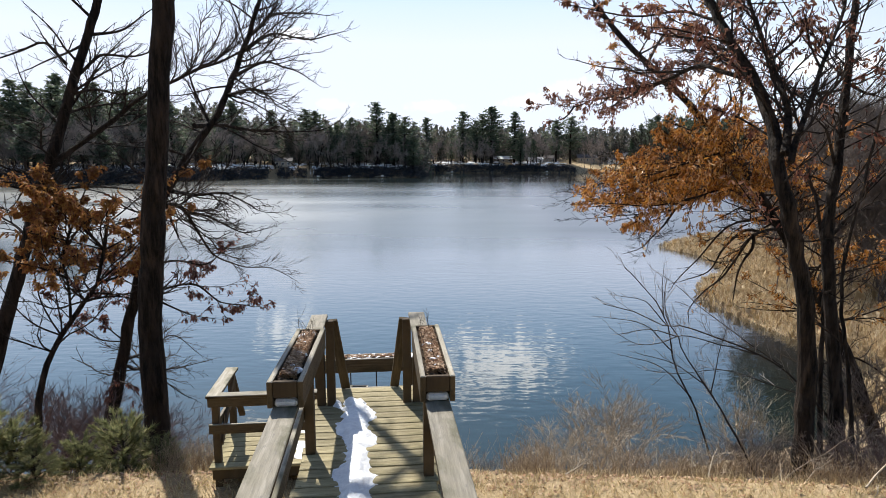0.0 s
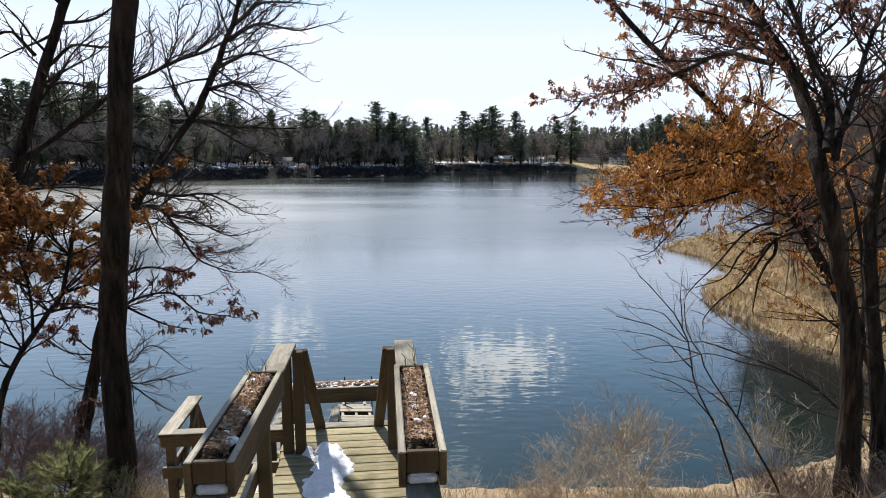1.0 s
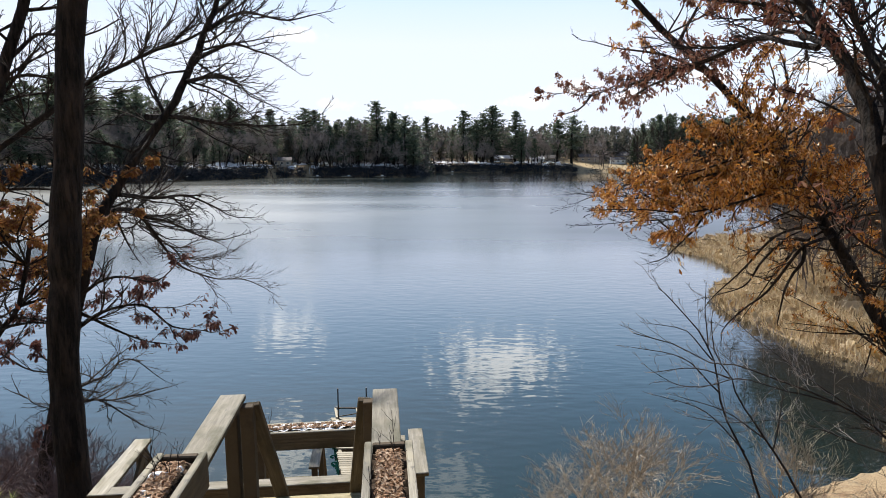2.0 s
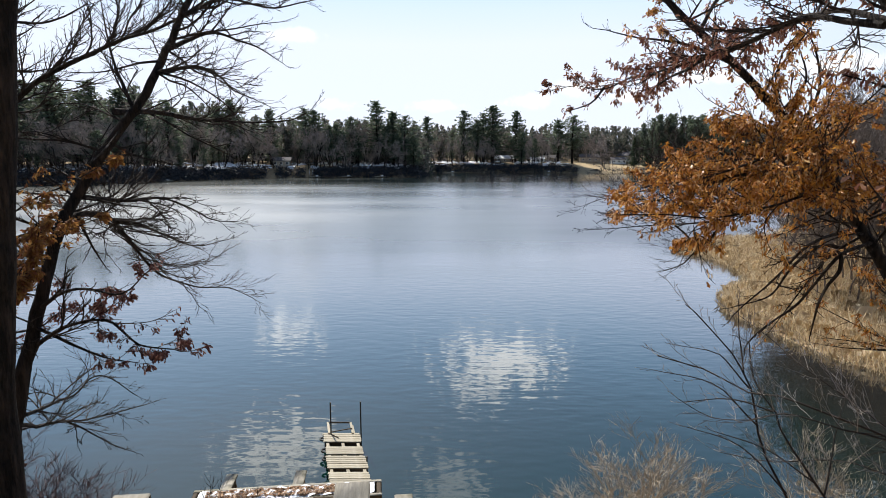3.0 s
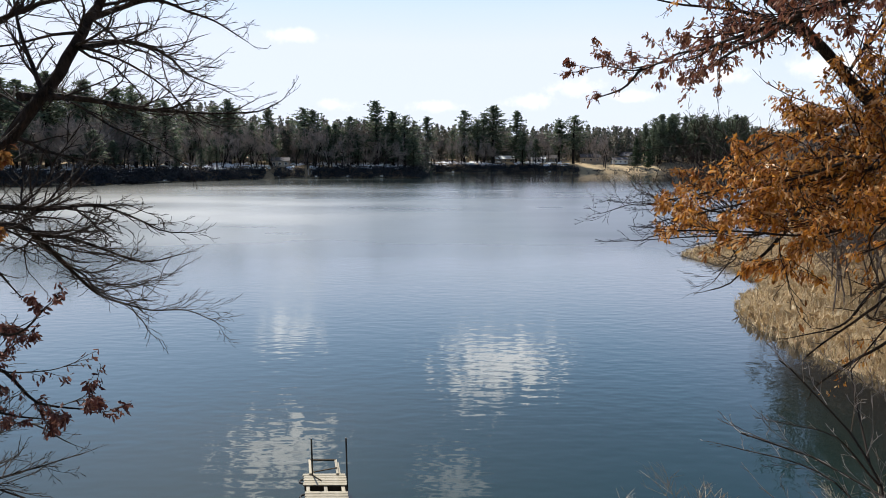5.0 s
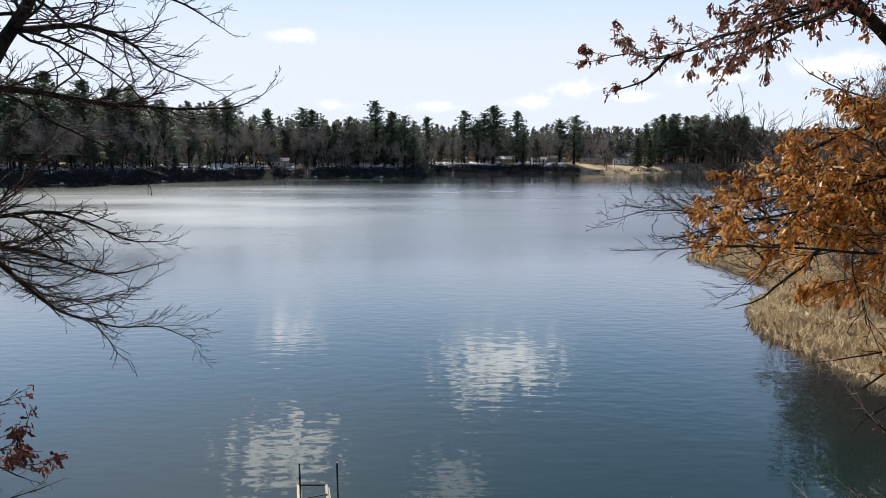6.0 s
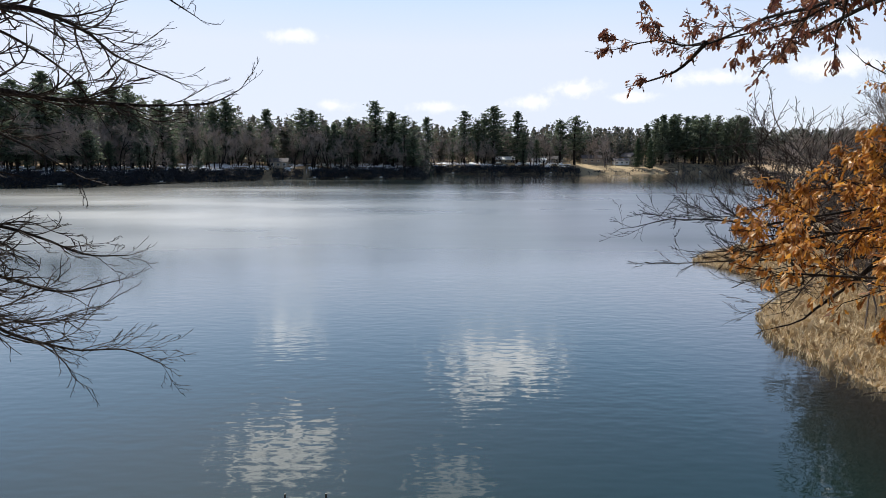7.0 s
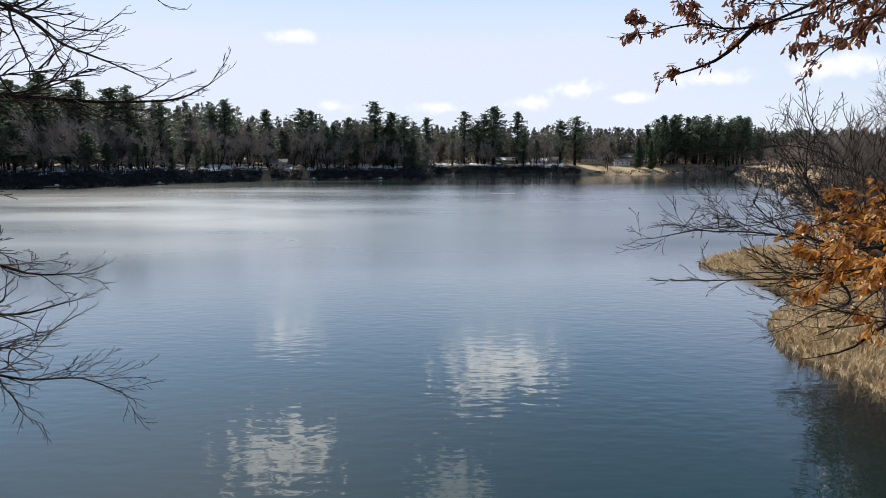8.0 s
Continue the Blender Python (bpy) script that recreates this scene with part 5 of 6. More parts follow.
def bare_mesh(seed, spread=0.3, levels=5, stems=1, fine=0.0024, girth=0.016):
    """Trunk and bare crown one metre high."""
    rng = random.Random(seed)
    tr, cr = Buf(), Buf()

    def go(p, d, l, r, lv):
        pts = [p]
        for _ in range(3):
            d = (d + Vector((rng.gauss(0, 0.15), rng.gauss(0, 0.15), 0.06))).normalized()
            p = p + d * l / 3
            pts.append(p)
        if lv == 0:
            o = d.orthogonal().normalized() * r
            cr.poly([pts[0] - o, pts[0] + o, pts[3] + o * 0.5, pts[3] - o * 0.5])
        elif lv == 1:
            cr.tube([pts[0], pts[3]], [r, r * 0.6], 3, False)
        else:
            (tr if lv >= levels - 1 else cr).tube(pts, [r, r * 0.85, r * 0.7, r * 0.55], 5 if lv >= levels - 1 else 3, False)
        if lv:
            for _ in range(4 if lv < levels - 1 else 3):
                o = d.orthogonal().normalized()
                o.rotate(Matrix.Rotation(rng.uniform(0, 6.28), 3, d))
                go(pts[rng.choice((1, 2, 3, 3))], d + o * rng.uniform(0.35, 0.9), l * rng.uniform(0.5, 0.8), max(fine, r * 0.55), lv - 1)

    for _ in range(stems):
        lean = Vector((rng.gauss(0, 0.3), rng.gauss(0, 0.3), 1)) if stems > 1 else Vector((0, 0, 1))
        go(Vector((rng.gauss(0, 0.05), rng.gauss(0, 0.05), -0.02)) if stems > 1 else Vector((0, 0, -0.02)), lean.normalized(), 0.40, girth if stems == 1 else 0.0065, levels - (stems > 1))
    top = max(v[2] for v in cr.v)
    for b in (tr, cr):
        b.v = [(v[0] / top * spread / 0.3, v[1] / top * spread / 0.3, v[2] / top) for v in b.v]
    return tr.mesh("trunk" if stems == 1 else "stem"), cr.mesh("crown")


PINES = [pine_mesh(40 + k, s, b, d, g) for k, (s, b, d, g) in enumerate(((0.24, 0.16, 1.0, 0.5), (0.30, 0.24, 0.8, 0.8), (0.22, 0.10, 1.1, 0.4), (0.31, 0.30, 0.8, 0.9), (0.27, 0.20, 0.95, 0.6)))]
SPRUCE = pine_mesh(60, 0.23, 0.03, 1.8, 0.15)
BARES = [bare_mesh(50 + k, s) for k, s in enumerate((0.24, 0.30, 0.20, 0.34))]
SLENDER = bare_mesh(58, 0.26, 6, 1, 0.0011, 0.0065)
SHRUBS = [bare_mesh(70 + k, s, 5, 6, 0.0014) for k, s in enumerate((0.34, 0.40, 0.30))]


def far_tree(kind, k, x, y, h, label, group, wide=1.0):
    rng = random.Random(int(abs(x) * 37 + abs(y) * 11) + k)
    z = float(ground_h(x, y)) - 0.1
    tr, cr = (PINES[k % 5] if kind == "pine" else SPRUCE if kind == "spruce" else BARES[k % 4])
    m = pose(x, y, z, 0, 0, rng.uniform(0, 360)) @ Matrix.Diagonal((h * wide, h * wide, h, 1))
    t = thing("pine_tree" if kind == "pine" else "spruce_tree" if kind == "spruce" else "bare_tree", m, label, "tree", group)
    part("trunk", tr, M_BARK_MID, t)
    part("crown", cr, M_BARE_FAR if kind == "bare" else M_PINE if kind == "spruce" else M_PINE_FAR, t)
    return t


SIDES = {}


def along_shore(rng, i, low, high):
    """A place on land, low to high metres from the edge, beside the stretch i of the shore."""
    (ax, ay), (bx, by) = LAKE[i], LAKE[(i + 1) % len(LAKE)]
    n = Vector((ay - by, bx - ax)).normalized()
    if i not in SIDES:
        SIDES[i] = 1 if shore_distance((ax + bx) / 2 + n.x * 3, (ay + by) / 2 + n.y * 3) > 0 else -1
    t, off = rng.random(), rng.uniform(low, high) * SIDES[i]
    return ax + (bx - ax) * t + n.x * off, ay + (by - ay) * t + n.y * off


def spray(b, c, rng, size, upright=0.0):
    w = Vector((rng.gauss(0, 1), rng.gauss(0, 1), rng.gauss(0, 0.8) + upright)).normalized()
    v = w.orthogonal().normalized()
    v.rotate(Matrix.Rotation(rng.uniform(0, 6.28), 3, w))
    b.poly([c - w * size, c + v * size * 0.55, c + w * size, c - v * size * 0.45])


def join_thicket(rows, rng):
    """The bare trees further back, which nobody could count, as one mesh."""
    V, F, n0 = [], [], 0
    for k, x, y, h in rows:
        for me in BARES[k % 4]:
            v = np.empty(len(me.vertices) * 3)
            me.vertices.foreach_get("co", v)
            v = v.reshape(-1, 3) * h
            a = rng.uniform(0, 6.28)
            c, d = math.cos(a), math.sin(a)
            V.append(np.stack([v[:, 0] * c - v[:, 1] * d + x, v[:, 0] * d + v[:, 1] * c + y, v[:, 2] + float(ground_h(x, y)) - 0.1], 1))
            F += [tuple(n0 + i for i in q.vertices) for q in me.polygons]
            n0 += len(v)
    me = bpy.data.meshes.new("thicket")
    me.from_pydata(np.concatenate(V).tolist(), [], F)
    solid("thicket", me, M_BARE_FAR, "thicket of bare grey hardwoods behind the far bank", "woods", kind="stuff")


def build_far_shore():
    rng = random.Random(77)
    # tall pines that stand out on the skyline: place and height
    for k, (x, y, h) in enumerate(((-99, 292, 31), (-104, 290, 27), (-82, 297, 27), (-66, 300, 28), (-61, 296, 27), (-53, 290, 20), (-32, 300, 31), (-24, 296, 26), (-18, 291, 25),
                                   (12, 378, 33), (30, 384, 36), (24, 382, 31), (44, 382, 32), (78, 378, 30), (-44, 298, 24), (-110, 280, 24), (70, 382, 27), (-10, 372, 28), (20, 376, 27),
                                   (-14, 289, 17), (-47, 291, 18), (-88, 290, 20), (-128, 250, 31), (-138, 240, 29), (-158, 238, 33), (-172, 232, 33), (-120, 246, 29), (-133, 238, 33), (-146, 233, 32), (-166, 240, 34), (-182, 230, 33), (-115, 262, 28), (-152, 246, 36), (-125, 256, 33))):
        far_tree("pine", k, x, y, h * 0.96, "tall dark white pine on the far shore", "pines on the far shore", 1.65 + 0.35 * (k % 3 == 1))
    stretches = (18, 19, 20, 22, 23, 23, 24, 24, 25, 25, 26, 26, 27, 27, 27, 28)
    for k in range(90):
        x, y = along_shore(rng, rng.choice(stretches), 6, 38)
        if 70 < x < 134 and y > 330:
            continue
        far_tree("pine", k, x, y, 8 + 12 * rng.random() ** 1.4, "dark pine among bare trees on the far shore", "pines on the far shore", rng.uniform(1.5, 2.1))
    thicket = []
    for k in range(330):
        x, y = along_shore(rng, rng.choice(stretches + (17, 17, 21, 18, 19)), 3, 40)
        if 74 < x < 134 and y > 330 and k % 6:
            continue
        h = rng.uniform(9, 22)
        if shore_distance(x, y) < 17:
            far_tree("bare", k, x, y, h, "bare grey hardwood on the far shore", "bare trees on the far shore")
        else:
            thicket.append((k, x, y, h))
    join_thicket(thicket, rng)
    for k in range(50):
        x, y = along_shore(rng, rng.choice((12, 12, 13, 13, 13, 14, 14, 15, 15, 16)), 2, 40)
        far_tree("bare", k, x, y, rng.uniform(8, 15), "bare brown hardwood beside the marsh", "bare trees beside the marsh")
    for k in range(16):
        x, y = rng.uniform(15, 48), rng.uniform(12, 64)
        if shore_distance(x, y) > 6:
            far_tree("bare", k, x, y, rng.uniform(6, 11), "bare brown hardwood behind the reeds", "bare trees beside the marsh")
    for k, (x, y, h) in enumerate(((26, 45.5, 11), (29.5, 50.5, 13), (33.5, 57, 14), (27.5, 41.5, 11), (35, 52, 14), (27, 36, 12), (30, 44, 13), (29, 38, 12), (36, 46, 13), (33, 41, 12), (40, 54, 14), (31, 48, 14))):
        t = thing("bare_tree", pose(x, y, float(ground_h(x, y)) - 0.1, 0, 0, 70 * k) @ Matrix.Diagonal((h * 1.2, h * 1.2, h * 1.25, 1)), "slender bare brown hardwood behind the reeds", "tree", "bare trees beside the marsh")
        part("trunk", SLENDER[0], M_BRUSH, t)
        part("crown", SLENDER[1], M_BRUSH, t)
    for k in range(64):
        q, dist = 0.52 + 0.40 * ((k * 0.618) % 1.0), rng.uniform(31, 52)
        x, y = 0.24 + q * dist, 9.3 + dist
        top = float(np.interp(q, (0.52, 0.62, 0.73, 0.92), (0.030, 0.065, 0.145, 0.20))) * dist * rng.uniform(0.6, 1.0) + 8.6
        if shore_distance(x, y) > 4:
            t = thing("bare_tree", pose(x, y, float(ground_h(x, y)) - 0.1, 0, 0, 47 * k) @ Matrix.Diagonal((top * 1.05, top * 1.05, top, 1)), "slender bare brown hardwood behind the reeds", "tree", "bare trees beside the marsh")
            part("trunk", SLENDER[0], M_BRUSH, t)
            part("crown", SLENDER[1], M_BRUSH, t)
    # the dense stand of pines by the bay
    for k in range(34):
        x = 132 + 66 * (k / 33) + rng.uniform(-3, 3)
        far_tree("pine", k, x, 392 + rng.uniform(0, 26) + 12 * (k / 33), rng.uniform(25, 32), "tall pine in a dense dark stand", "stand of pines by the bay", 1.35)
    for x, y, h in ((118, 386, 18), (125.5, 385, 18)):
        far_tree("spruce", 0, x, y, h, "dark conical spruce on a sunny slope", "spruces on the slope")
    # unseen pines, added to close the place behind the crest and block low sky light
    for k in range(34):
        x = -46 + 92 * (k + rng.random()) / 34
        far_tree("pine", k, x, rng.uniform(-34, -11) - 0.1 * abs(x), rng.uniform(15, 22), "tall dark pine added unseen behind the platform to block sky light", "pines behind the platform")
    woods, spots = Buf(), []
    for k in range(1500):
        x = rng.uniform(-320, 350)
        back = 400 if x > -8 else 306 if x > -100 else 306 - 0.55 * (-100 - x)
        spots.append((x, back + 70 * rng.random() ** 1.5 + max(0, x - 90) * 0.25))
    for (x, y), z in zip(spots, ground_h(*np.array(spots).T).tolist()):
        h = rng.uniform(13, 23) * (1.3 if x < -110 else 1.0)
        broad = rng.uniform(0.20, 0.34)
        for _ in range(210):
            q = rng.random() ** 0.8
            r = broad * h * (1 - q) ** 0.6 + 0.4
            a = rng.uniform(0, 6.28)
            c = Vector((x + r * math.cos(a) * rng.random(), y + r * math.sin(a) * rng.random(), z + h * (0.02 + 0.98 * q)))
            spray(woods, c, rng, rng.uniform(0.4, 1.1))
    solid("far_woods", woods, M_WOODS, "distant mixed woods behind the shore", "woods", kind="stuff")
    brush, snow, spots = Buf(), Buf(), []
    for i in (13, 14, 15, 16, 17, 18, 19, 20, 21, 22, 23, 24, 25, 26, 27, 28):
        (ax, ay), (bx, by) = LAKE[i], LAKE[(i + 1) % len(LAKE)]
        l = math.hypot(bx - ax, by - ay)
        heavy = 1.5 if i >= 25 else 1.0 if i >= 21 else 0.8 if i >= 17 else 0.12
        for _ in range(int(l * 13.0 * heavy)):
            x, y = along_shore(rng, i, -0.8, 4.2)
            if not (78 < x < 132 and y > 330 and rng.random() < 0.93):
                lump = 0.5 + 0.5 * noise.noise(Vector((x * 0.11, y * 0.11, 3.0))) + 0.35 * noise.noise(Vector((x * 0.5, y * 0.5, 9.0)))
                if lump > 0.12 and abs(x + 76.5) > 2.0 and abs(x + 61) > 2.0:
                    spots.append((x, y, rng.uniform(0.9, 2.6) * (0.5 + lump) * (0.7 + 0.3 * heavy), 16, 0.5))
        for _ in range(int(l * 1.2)):
            x, y = along_shore(rng, i, 9, 34)
            if not (70 < x < 134 and y > 330):
                spots.append((x, y, rng.uniform(0.8, 3.2), 10, 0.7))
        for _ in range(int(l * (2.4 if i >= 21 else 1.6 if i >= 17 else 0.0))):
            x, y = along_shore(rng, i, 4.6, 30)
            if 74 < x < 134 and y > 330:
                continue
            spots.append((x, y, 0, 0, 0))
    grid = np.array(spots)
    for (x, y, h, n, up), z in zip(spots, ground_h(grid[:, 0], grid[:, 1]).tolist()):
        if n == 0:
            blob(snow, (x, y, z + 0.02), rng.uniform(0.5, 2.8), rng.uniform(0.2, 0.6), rng, 8)
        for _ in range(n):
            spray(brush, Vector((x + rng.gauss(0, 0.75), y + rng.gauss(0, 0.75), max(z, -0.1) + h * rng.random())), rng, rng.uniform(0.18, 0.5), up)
    solid("bank_brush", brush, M_BANK_BRUSH, "leafless brush along the far bank, coloured dark as in shade", "brush", kind="stuff")
    solid("snow_patches", snow, M_SNOW, "patches of old snow on the far bank", "snow", kind="stuff")


def build_cabin(x, y, turn, w, d, h, wall_m, label, snowy=False):
    z = float(ground_h(x, y)) - 0.1
    c = thing("cabin", pose(x, y, z, 0, 0, turn), label, "house", "cabins on the far shore")
    b = Buf()
    for px, py, pw, pd in ((0, -d / 2, w, 0.2), (0, d / 2, w, 0.2), (-w / 2, 0, 0.2, d), (w / 2, 0, 0.2, d)):
        x0, x1, y0, y1 = px - pw / 2, px + pw / 2, py - pd / 2, py + pd / 2
        v = [(x0, y0, 0), (x1, y0, 0), (x1, y1, 0), (x0, y1, 0), (x0, y0, h), (x1, y0, h), (x1, y1, h), (x0, y1, h)]
        n = len(b.v)
        b.v += v
        b.f += [tuple(n + k for k in q) for q in ((0, 3, 2, 1), (4, 5, 6, 7), (0, 1, 5, 4), (1, 2, 6, 5), (2, 3, 7, 6), (3, 0, 4, 7))]
    part("wall", b, wall_m, c)
    r = Buf()
    e, top = 0.5, h + d * 0.28
    for s in (-1, 1):
        n = len(r.v)
        r.v += [(-w / 2 - e, s * (d / 2 + e), h - 0.1), (w / 2 + e, s * (d / 2 + e), h - 0.1), (w / 2 + e, 0, top), (-w / 2 - e, 0, top)]
        r.v += [(p[0], p[1], p[2] + 0.18) for p in r.v[n:n + 4]]
        r.f += [tuple(n + k for k in q) for q in ((0, 1, 2, 3), (7, 6, 5, 4), (0, 4, 5, 1), (1, 5, 6, 2), (2, 6, 7, 3), (3, 7, 4, 0))]
    part("roof", r, M_SNOW if snowy else M_ROOF, c, "roof under old snow" if snowy else "")
    for k in range(3):
        win = part("window", box_mesh("window", 1.3, 0.12, 1.2, 0), M_PAINT_WHITE, c, "white-framed window", pose(-w / 2 + w * (k + 0.5) / 3, -d / 2 - 0.12, h * 0.58))
        part("pane", box_mesh("pane", 1.05, 0.06, 0.95, 0), M_GLASS, win, "dark glass pane", pose(0, -0.05, 0))


def build_far_things():
    for x, y, turn, w, d, h, m, label in ((-75, 289, 8, 8, 5, 2.8, M_PAINT_TAN, "small tan cabin above the far bank"), (38, 392, 0, 11, 6, 2.2, M_PAINT_TAN, "long low tan cottage with snow on its roof"),
                                          (66, 390, -5, 10, 6, 2.4, M_PAINT_TAN, "low tan cottage among bare trees"), (119, 404, -60, 9, 9, 4.2, M_PAINT_TAN, "tan house with a grey roof on the sunny slope"),
                                          (92, 396, 0, 12, 7, 3.2, M_PAINT_TAN, "tan cottage behind bare trees"), (-125, 262, 25, 10, 6, 2.8, M_PAINT_TAN, "tan cabin among dark pines"),
                                          (58, 386, 4, 8, 4, 2.2, M_PAINT_WHITE, "white trailer home with snow on its roof"), (110, 393, 0, 9, 5, 2.6, M_PAINT_WHITE, "small white shed at the top of the slope")):
        build_cabin(x, y, turn, w, d, h, m, label, "snow" in label)
    for x, y, turn in ((-74, 277.0, 10), (-58, 279.0, 0), (-44, 280.6, 0), (-104, 233.0, 40), (-128, 211.0, 20), (60, 360.0, 0), (4, 352.5, 0), (28, 363.0, 0), (138, 377.0, -20), (155, 384.0, -20), (-29, 282.0, 0)):
        dk = thing("small_dock", pose(x, y, 0, 0, 0, turn), "small pale boat dock at the far bank", "dock", "docks on the far shore")
        part("deck", box_mesh("deck", 5.0, 2.4, 0.3), M_DOCK, dk, m=pose(0, 1.0, 0.40))
        part("bench", box_mesh("bench", 1.2, 0.5, 0.5), M_PAINT_WHITE, dk, m=pose(1.0, 1.0, 0.80))
        for u in (-2.3, 2.3):
            for v in (-0.9, 0.9):
                part("post", box_mesh("dock_post", 0.14, 0.14, 1.6, 0), M_POST, dk, m=pose(u, v, 0.0))
    for x, y, z0, z1 in ((-75.5, 279.0, 4.4, 0.5), (-60.0, 281.5, 4.4, 0.5)):
        st = thing("bank_stairs", pose(x, y, 0), "long pale wooden stairway down the far bank", "stairs", "stairways on the far bank")
        for s in (-0.7, 0.7):
            board("stringer", (s - 1.5, 6.0, z0 + 0.2), (s, 0, z1), 0.14, 0.4, M_PAINT_WHITE, st)
            board("handrail", (s - 1.5, 6.0, z0 + 1.1), (s, 0, z1 + 0.9), 0.14, 0.18, M_PAINT_WHITE, st)
        for k in range(14):
            t = (k + 0.5) / 14
            board("tread", (-0.7 - 1.5 * t, 6.0 * t, z1 + (z0 + 0.2 - z1) * t + 0.15), (0.7 - 1.5 * t, 6.0 * t, z1 + (z0 + 0.2 - z1) * t + 0.15), 0.32, 0.06, M_DOCK, st)


build_far_shore()
build_far_things()


# ---- reeds, grass and shrubs ----
def build_reeds():
    rng = np.random.default_rng(31)
    n = 190000
    x, y = rng.uniform(13, 60, n), rng.uniform(22, 76, n)
    s = shore_distance(x, y)
    keep = (s > -0.5) & (s < 28) & (rng.random(n) < np.clip(1.25 - y / 95, 0.2, 1)) & (rng.random(n) < np.where(s < 5, 1.0, 0.45))
    x, y, s = x[keep], y[keep], s[keep]
    z = np.maximum(ground_h(x, y), -0.1) - 0.05
    n = len(x)
    h = rng.uniform(0.6, 1.75, n) * (0.78 + 0.25 * np.sin(x * 0.9 + y * 0.3) * np.sin(y * 0.7)) * np.clip(0.7 + s * 0.2, 0.55, 1.0)
    lean = rng.normal(0, 0.30, (n, 2))
    bend = rng.normal(0, 0.30, (n, 2)) * h[:, None]
    drop = rng.uniform(-0.15, 0.42, n) * h
    a = rng.uniform(0, 6.28, n)
    w = (rng.uniform(0.006, 0.013, n) * (1 + y / 45))[:, None] * np.stack([np.cos(a), np.sin(a)], 1)
    p = np.stack([x, y], 1)
    mid = p + lean * h[:, None] * 0.6
    zm = z + h * 0.6
    tip = mid + bend
    V = np.empty((n, 5, 3))
    for k, (q, zz) in enumerate(((p - w, z), (p + w, z), (mid + w * 0.8, zm), (tip, zm + drop), (mid - w * 0.8, zm))):
        V[:, k, :2], V[:, k, 2] = q, zz
    me = bpy.data.meshes.new("reeds")
    me.from_pydata(V.reshape(-1, 3).tolist(), [], np.arange(n * 5).reshape(-1, 5).tolist())
    solid("reeds", me, M_REED, "dense dry tan cattails and reeds along the marsh edge", "reeds", kind="stuff")


def build_shrubs():
    rng = random.Random(91)
    rows = [(4.9, 18.0, 3.3, 0), (5.6, 17.2, 2.6, 1), (4.0, 17.4, 2.2, 2), (3.2, 15.8, 1.9, 1), (2.2, 13.5, 1.3, 0), (3.6, 12.2, 1.4, 1),
            (2.6, 10.2, 0.9, 0), (1.4, 9.2, 0.8, 1), (4.0, 9.8, 1.0, 2), (9.2, 17.0, 3.0, 2), (1.2, 11.2, 1.0, 2),
            (3.0, 9.0, 0.8, 1), (0.6, 8.9, 0.7, 0), (7.2, 9.6, 1.1, 2)]
    for x, y, h, k in rows:
        if y < 11.5:
            shrub(k, x, y, h * 0.5 + max(0.0, (10.8 - y) * 0.1), M_BRUSH, "leafless brown shrub on the bank", "brown shrubs on the bank")
        else:
            shrub(k, x, y, h, M_TWIG_PALE, "leafless tan shrub on the bank", "tan shrubs on the bank")
    for k in range(26):
        x, y = rng.uniform(-16, -7.2), rng.uniform(10.5, 17.5)
        shrub(k, x, y, rng.uniform(1.6, 3.4), M_BRUSH_RED, "leafless purplish shrub on the bank", "dark shrubs on the bank")
    for k in range(40):
        x, y = rng.uniform(5.8, 12.5), rng.uniform(8.6, 13)
        shrub(k, x, y, rng.uniform(0.6, 1.6), M_BRUSH, "leafless brown shrub on the bank", "brown shrubs on the bank")
    for k in range(12):
        x, y = rng.uniform(6.3, 10), rng.uniform(7.9, 9.6)
        shrub(k, x, y, rng.uniform(0.5, 1.3), M_BRUSH_RED, "leafless purplish shrub at the foot of the oaks", "dark shrubs on the bank")
    for k in range(170):
        x, y = rng.uniform(9, 75), rng.uniform(9, 115)
        if shore_distance(x, y) < (2.5 if y < 24 else 9) or (x < 13 and y > 15) or x > 40 + 0.4 * y:
            continue
        shrub(k, x, y, rng.uniform(2.0, 5.0) * (1 + y / 90), M_BRUSH, "leafless brown brush beside the marsh", "brush beside the marsh")
    for k in range(10):
        x, y = rng.uniform(-4.4, -2.4), rng.uniform(8.8, 10.5)
        shrub(k, x, y, rng.uniform(0.4, 0.8), M_TWIG_PALE, "low dry weeds at the edge of the bank", "weeds on the crest")


def shrub(k, x, y, h, m, label, group):
    rng = random.Random(int(x * 71 + y * 13) + k)
    z = float(ground_h(x, y)) - 0.03
    t = thing("shrub", pose(x, y, z, 0, 0, rng.uniform(0, 360)) @ Matrix.Diagonal((h * 1.15, h * 1.15, h, 1)), label, "shrub", group)
    st, tw = SHRUBS[k % 3]
    for name, me in (("stem", st), ("crown", tw)):
        ob = part(name, me, M_TWIG, t)
        ob.material_slots[0].link = "OBJECT"
        ob.material_slots[0].material = m


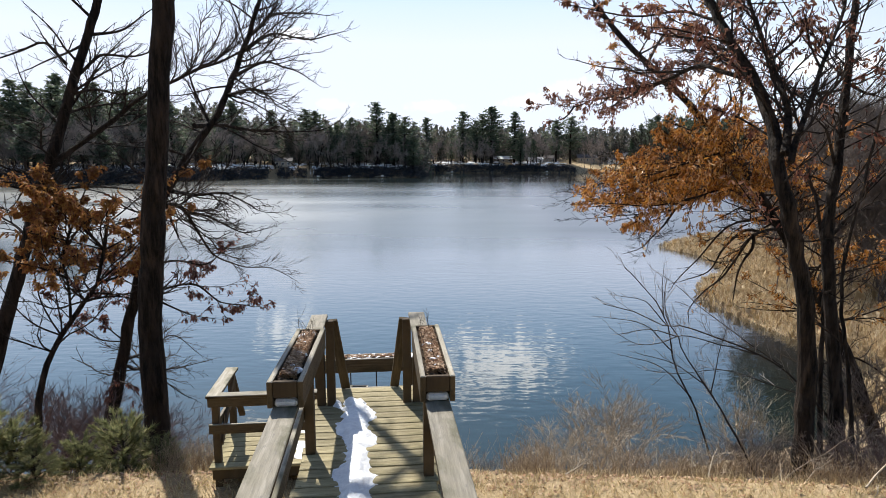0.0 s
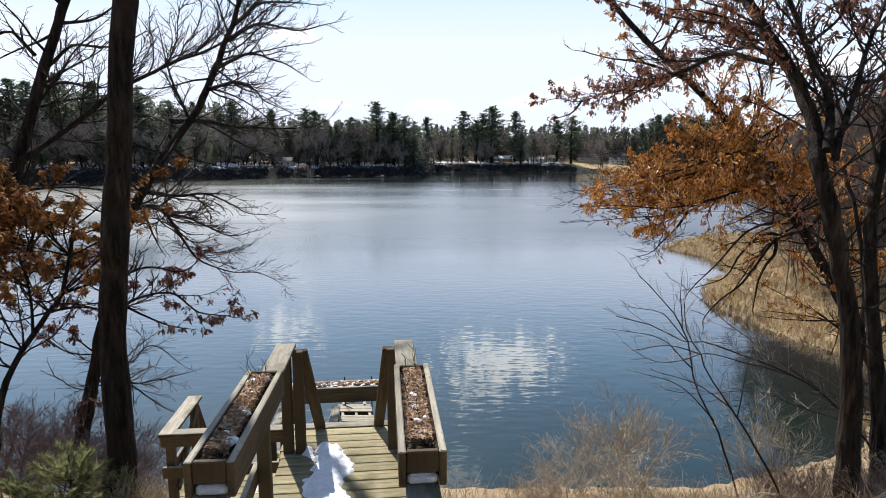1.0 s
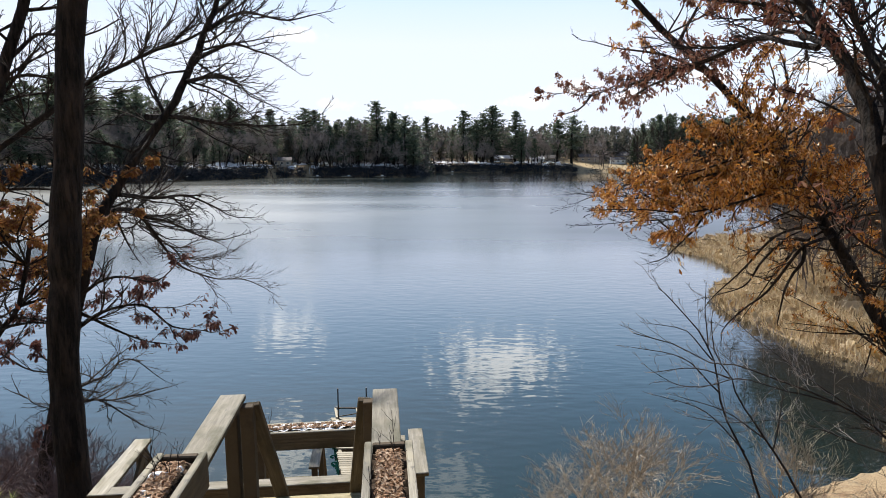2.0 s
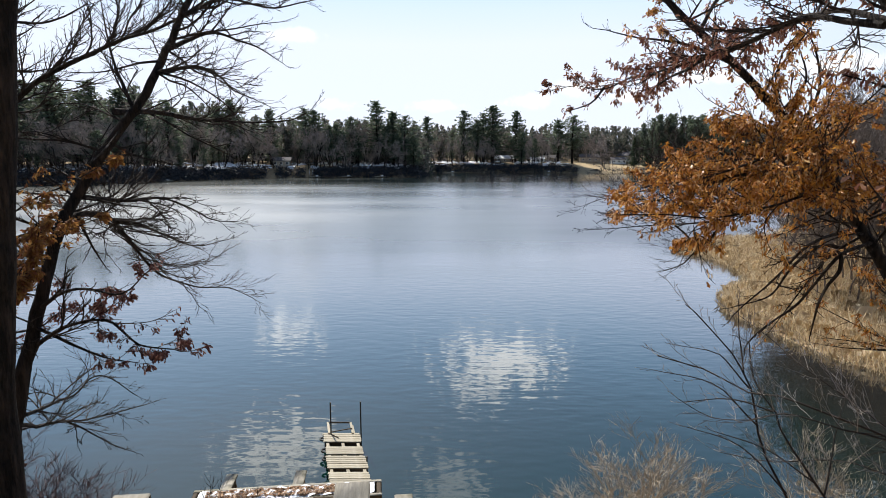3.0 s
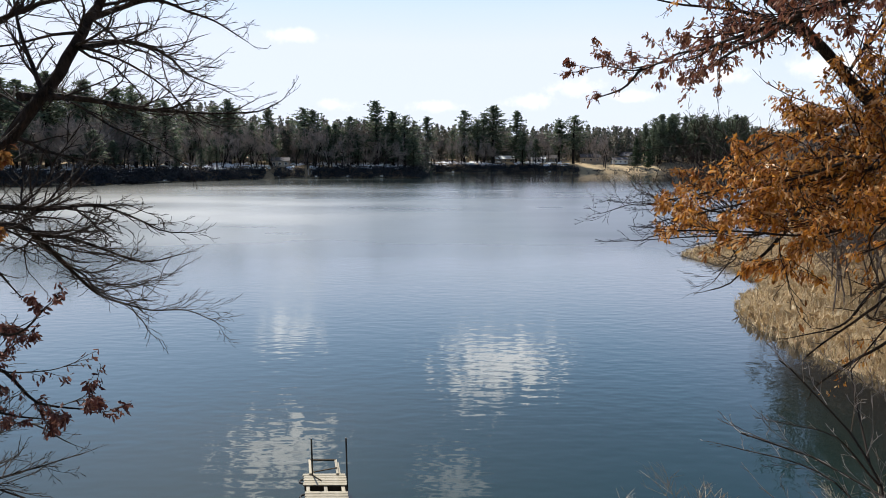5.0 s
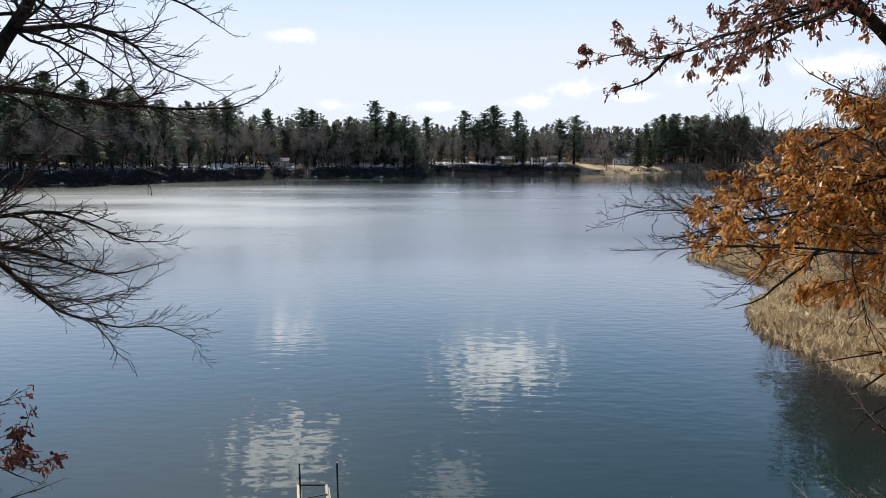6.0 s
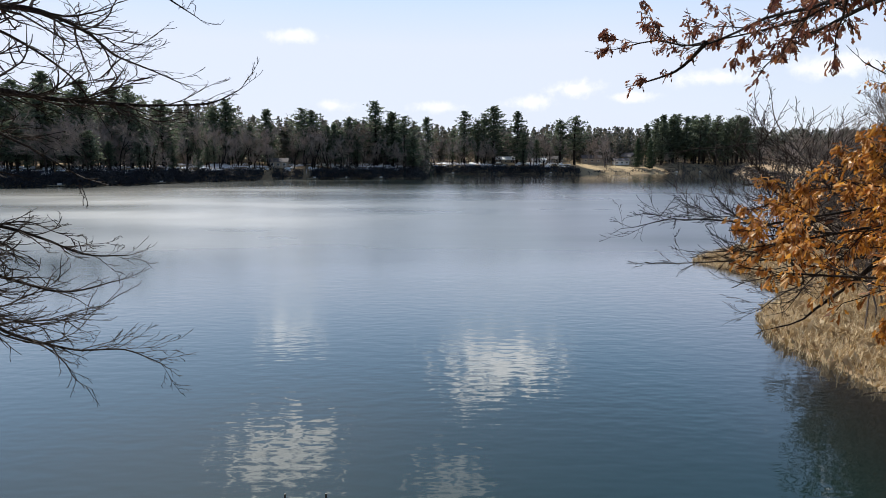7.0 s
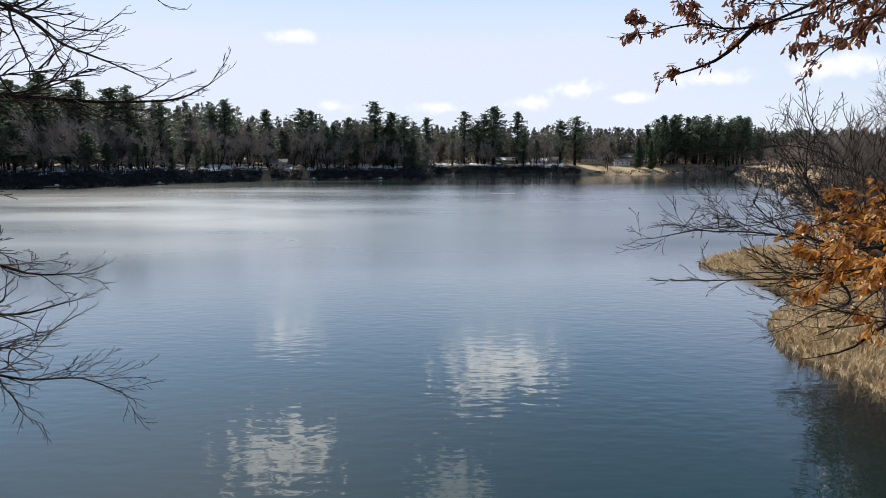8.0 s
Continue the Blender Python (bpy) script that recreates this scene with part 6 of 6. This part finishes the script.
def young_pine_mesh(seed):
    """A low bushy pine one metre high: many upturned shoots, each a soft brush of needles."""
    rng = random.Random(seed)
    st, nd = Buf(), Buf()
    st.tube([(0, 0, -0.05), (0, 0, 0.5), (0, 0, 0.9)], [0.02, 0.013, 0.004], 6)
    for k in range(85):
        a, q = rng.uniform(0, 6.28), rng.random() ** 0.6
        z0 = rng.uniform(0.02, 0.75)
        end = Vector((math.cos(a) * 0.62 * q * (1.1 - 0.8 * z0), math.sin(a) * 0.62 * q * (1.1 - 0.8 * z0), z0 + rng.uniform(0.08, 0.28)))
        p = Vector((0, 0, z0))
        mid = (p + end) / 2 - Vector((0, 0, 0.03))
        st.tube([p, mid, end], [0.006, 0.004, 0.002], 3, False)
        d = (end - mid).normalized()
        for j in range(95):
            c = mid + (end - mid) * rng.random() ** 0.6
            w = (d * 0.9 + Vector((rng.gauss(0, 0.55), rng.gauss(0, 0.55), rng.gauss(0.15, 0.5)))).normalized() * rng.uniform(0.05, 0.12)
            s = w.orthogonal().normalized() * 0.0045
            nd.poly([c - s, c + s, c + w])
    return st.mesh("stem"), nd.mesh("needles")


def build_young_pines():
    kinds = [young_pine_mesh(5), young_pine_mesh(6)]
    for k, (x, y, h) in enumerate(((-4.75, 8.5, 1.15), (-4.35, 8.7, 0.8), (-5.3, 8.3, 0.75), (-6.0, 8.0, 0.95), (-6.5, 7.7, 1.5), (-7.0, 7.9, 1.6), (-5.6, 7.8, 0.55))):
        t = thing("young_pine", pose(x, y, float(ground_h(x, y)) - 0.02, 0, 0, 77 * k) @ Matrix.Diagonal((h * (0.8 + 0.25 / h), h * (0.8 + 0.25 / h), h, 1)), "young bushy green pine on the crest", "tree", "young pines on the crest")
        part("stem", kinds[k % 2][0], M_TWIG, t)
        part("needles", kinds[k % 2][1], M_PINE_YOUNG, t, "soft light green needles")


def build_ground_cover():
    rng = np.random.default_rng(61)
    n = 95000
    x, y = rng.uniform(-13, 13, n), rng.uniform(4.6, 10.0, n)
    keep = rng.random(n) < np.clip(1.35 - np.abs(y - 6.4) / 2.0, 0.15, 1)
    x, y = x[keep], y[keep]
    n = len(x)
    z = ground_h(x, y) - 0.02
    h, a = rng.uniform(0.05, 0.20, n), rng.uniform(0, 6.28, n)
    w = 0.006 * np.stack([np.cos(a), np.sin(a)], 1)
    tip = rng.normal(0, 0.10, (n, 2))
    V = np.empty((n, 3, 3))
    p = np.stack([x, y], 1)
    for k, (q, zz) in enumerate(((p - w, z), (p + w, z), (p + tip, z + h))):
        V[:, k, :2], V[:, k, 2] = q, zz
    me = bpy.data.meshes.new("grass")
    me.from_pydata(V.reshape(-1, 3).tolist(), [], np.arange(n * 3).reshape(-1, 3).tolist())
    solid("grass", me, M_GRASS, "short dry straw-coloured grass on the crest", "grass", kind="stuff")
    n = 14000
    x, y = rng.uniform(-14, 15, n), 8.0 + rng.normal(0, 0.45, n) + np.where(rng.random(n) < 0.3, rng.uniform(0, 6, n), 0)
    z = ground_h(x, y)
    b, r2 = Buf(), random.Random(62)
    for k in range(n):
        c = Vector((x[k], y[k], z[k] + r2.uniform(0.01, 0.05)))
        w = Vector((r2.gauss(0, 1), r2.gauss(0, 1), r2.gauss(0, 0.35))).normalized()
        v = w.cross(Vector((r2.gauss(0, 0.3), r2.gauss(0, 0.3), 1))).normalized()
        s = r2.uniform(0.018, 0.042)
        b.poly([c - w * s, c + v * s * 0.5, c + w * s, c - v * s * 0.5])
    solid("leaf_litter", b, M_LITTER, "brown and pale fallen oak leaves", "leaves", kind="stuff")


def build_fallen_branches():
    rng = random.Random(83)
    for x, y, turn, l in ((4.1, 7.7, 12, 1.7), (4.6, 7.35, -14, 1.5), (5.6, 7.5, 35, 1.3), (5.9, 7.2, -5, 1.2), (3.7, 8.0, 60, 0.9), (6.3, 7.7, 20, 1.4), (5.2, 7.15, 8, 0.9), (1.7, 7.9, 25, 0.5)):
        b = Buf()
        twig_spray(b, Vector((0, 0, 0.02)), Vector((1, 0, 0.12)), l, 0.016, rng, 2, 4)
        t = solid("fallen_branch", b, M_TWIG_PALE, "pale weathered fallen branch lying at the crest", "branch", "fallen branches on the crest", m=pose(x, y, float(ground_h(x, y)) + 0.02, rng.uniform(0, 360), 0, turn))


build_reeds()
build_fallen_branches()
build_shrubs()
build_young_pines()
build_ground_cover()


def build_weeds():
    """Thin dry stalks, each with a few side shoots, that crowd the edge of the bank."""
    rng = random.Random(63)
    b = Buf()
    for _ in range(12000):
        x, y = rng.uniform(-4.2, 12.5), 8.05 + abs(rng.gauss(0, 1.4))
        if noise.noise(Vector((x * 0.9, y * 0.6, 7.0))) + rng.gauss(0, 0.14) < 0.04:
            continue
        if -2.3 < x < 0.9 and rng.random() < 0.6:
            continue
        z = float(ground_h(x, y)) - 0.02
        h = rng.uniform(0.2, 0.7) + 0.2 * max(0, y - 8.2) * rng.random()
        d = Vector((rng.gauss(0, 0.22), rng.gauss(0, 0.22), 1)).normalized()
        p = Vector((x, y, z))
        r = rng.uniform(0.0022, 0.0042)
        m, q = p + d * h * 0.55, p + (d + Vector((rng.gauss(0, 0.15), rng.gauss(0, 0.15), 0))) * h
        b.tube([p, m, q], [r, r * 0.8, r * 0.5], 3, False)
        for _ in range(rng.randint(1, 4)):
            t = rng.uniform(0.35, 0.95)
            o = p + (q - p) * t
            w = Vector((rng.gauss(0, 0.6), rng.gauss(0, 0.6), rng.uniform(0.2, 0.9))) * h * rng.uniform(0.12, 0.3)
            b.tube([o, o + w], [r * 0.6, r * 0.4], 3, False)
    solid("dry_weeds", b, M_WEED, "thin pale dry weed stalks crowding the edge of the bank", "weeds", kind="stuff")


build_weeds()
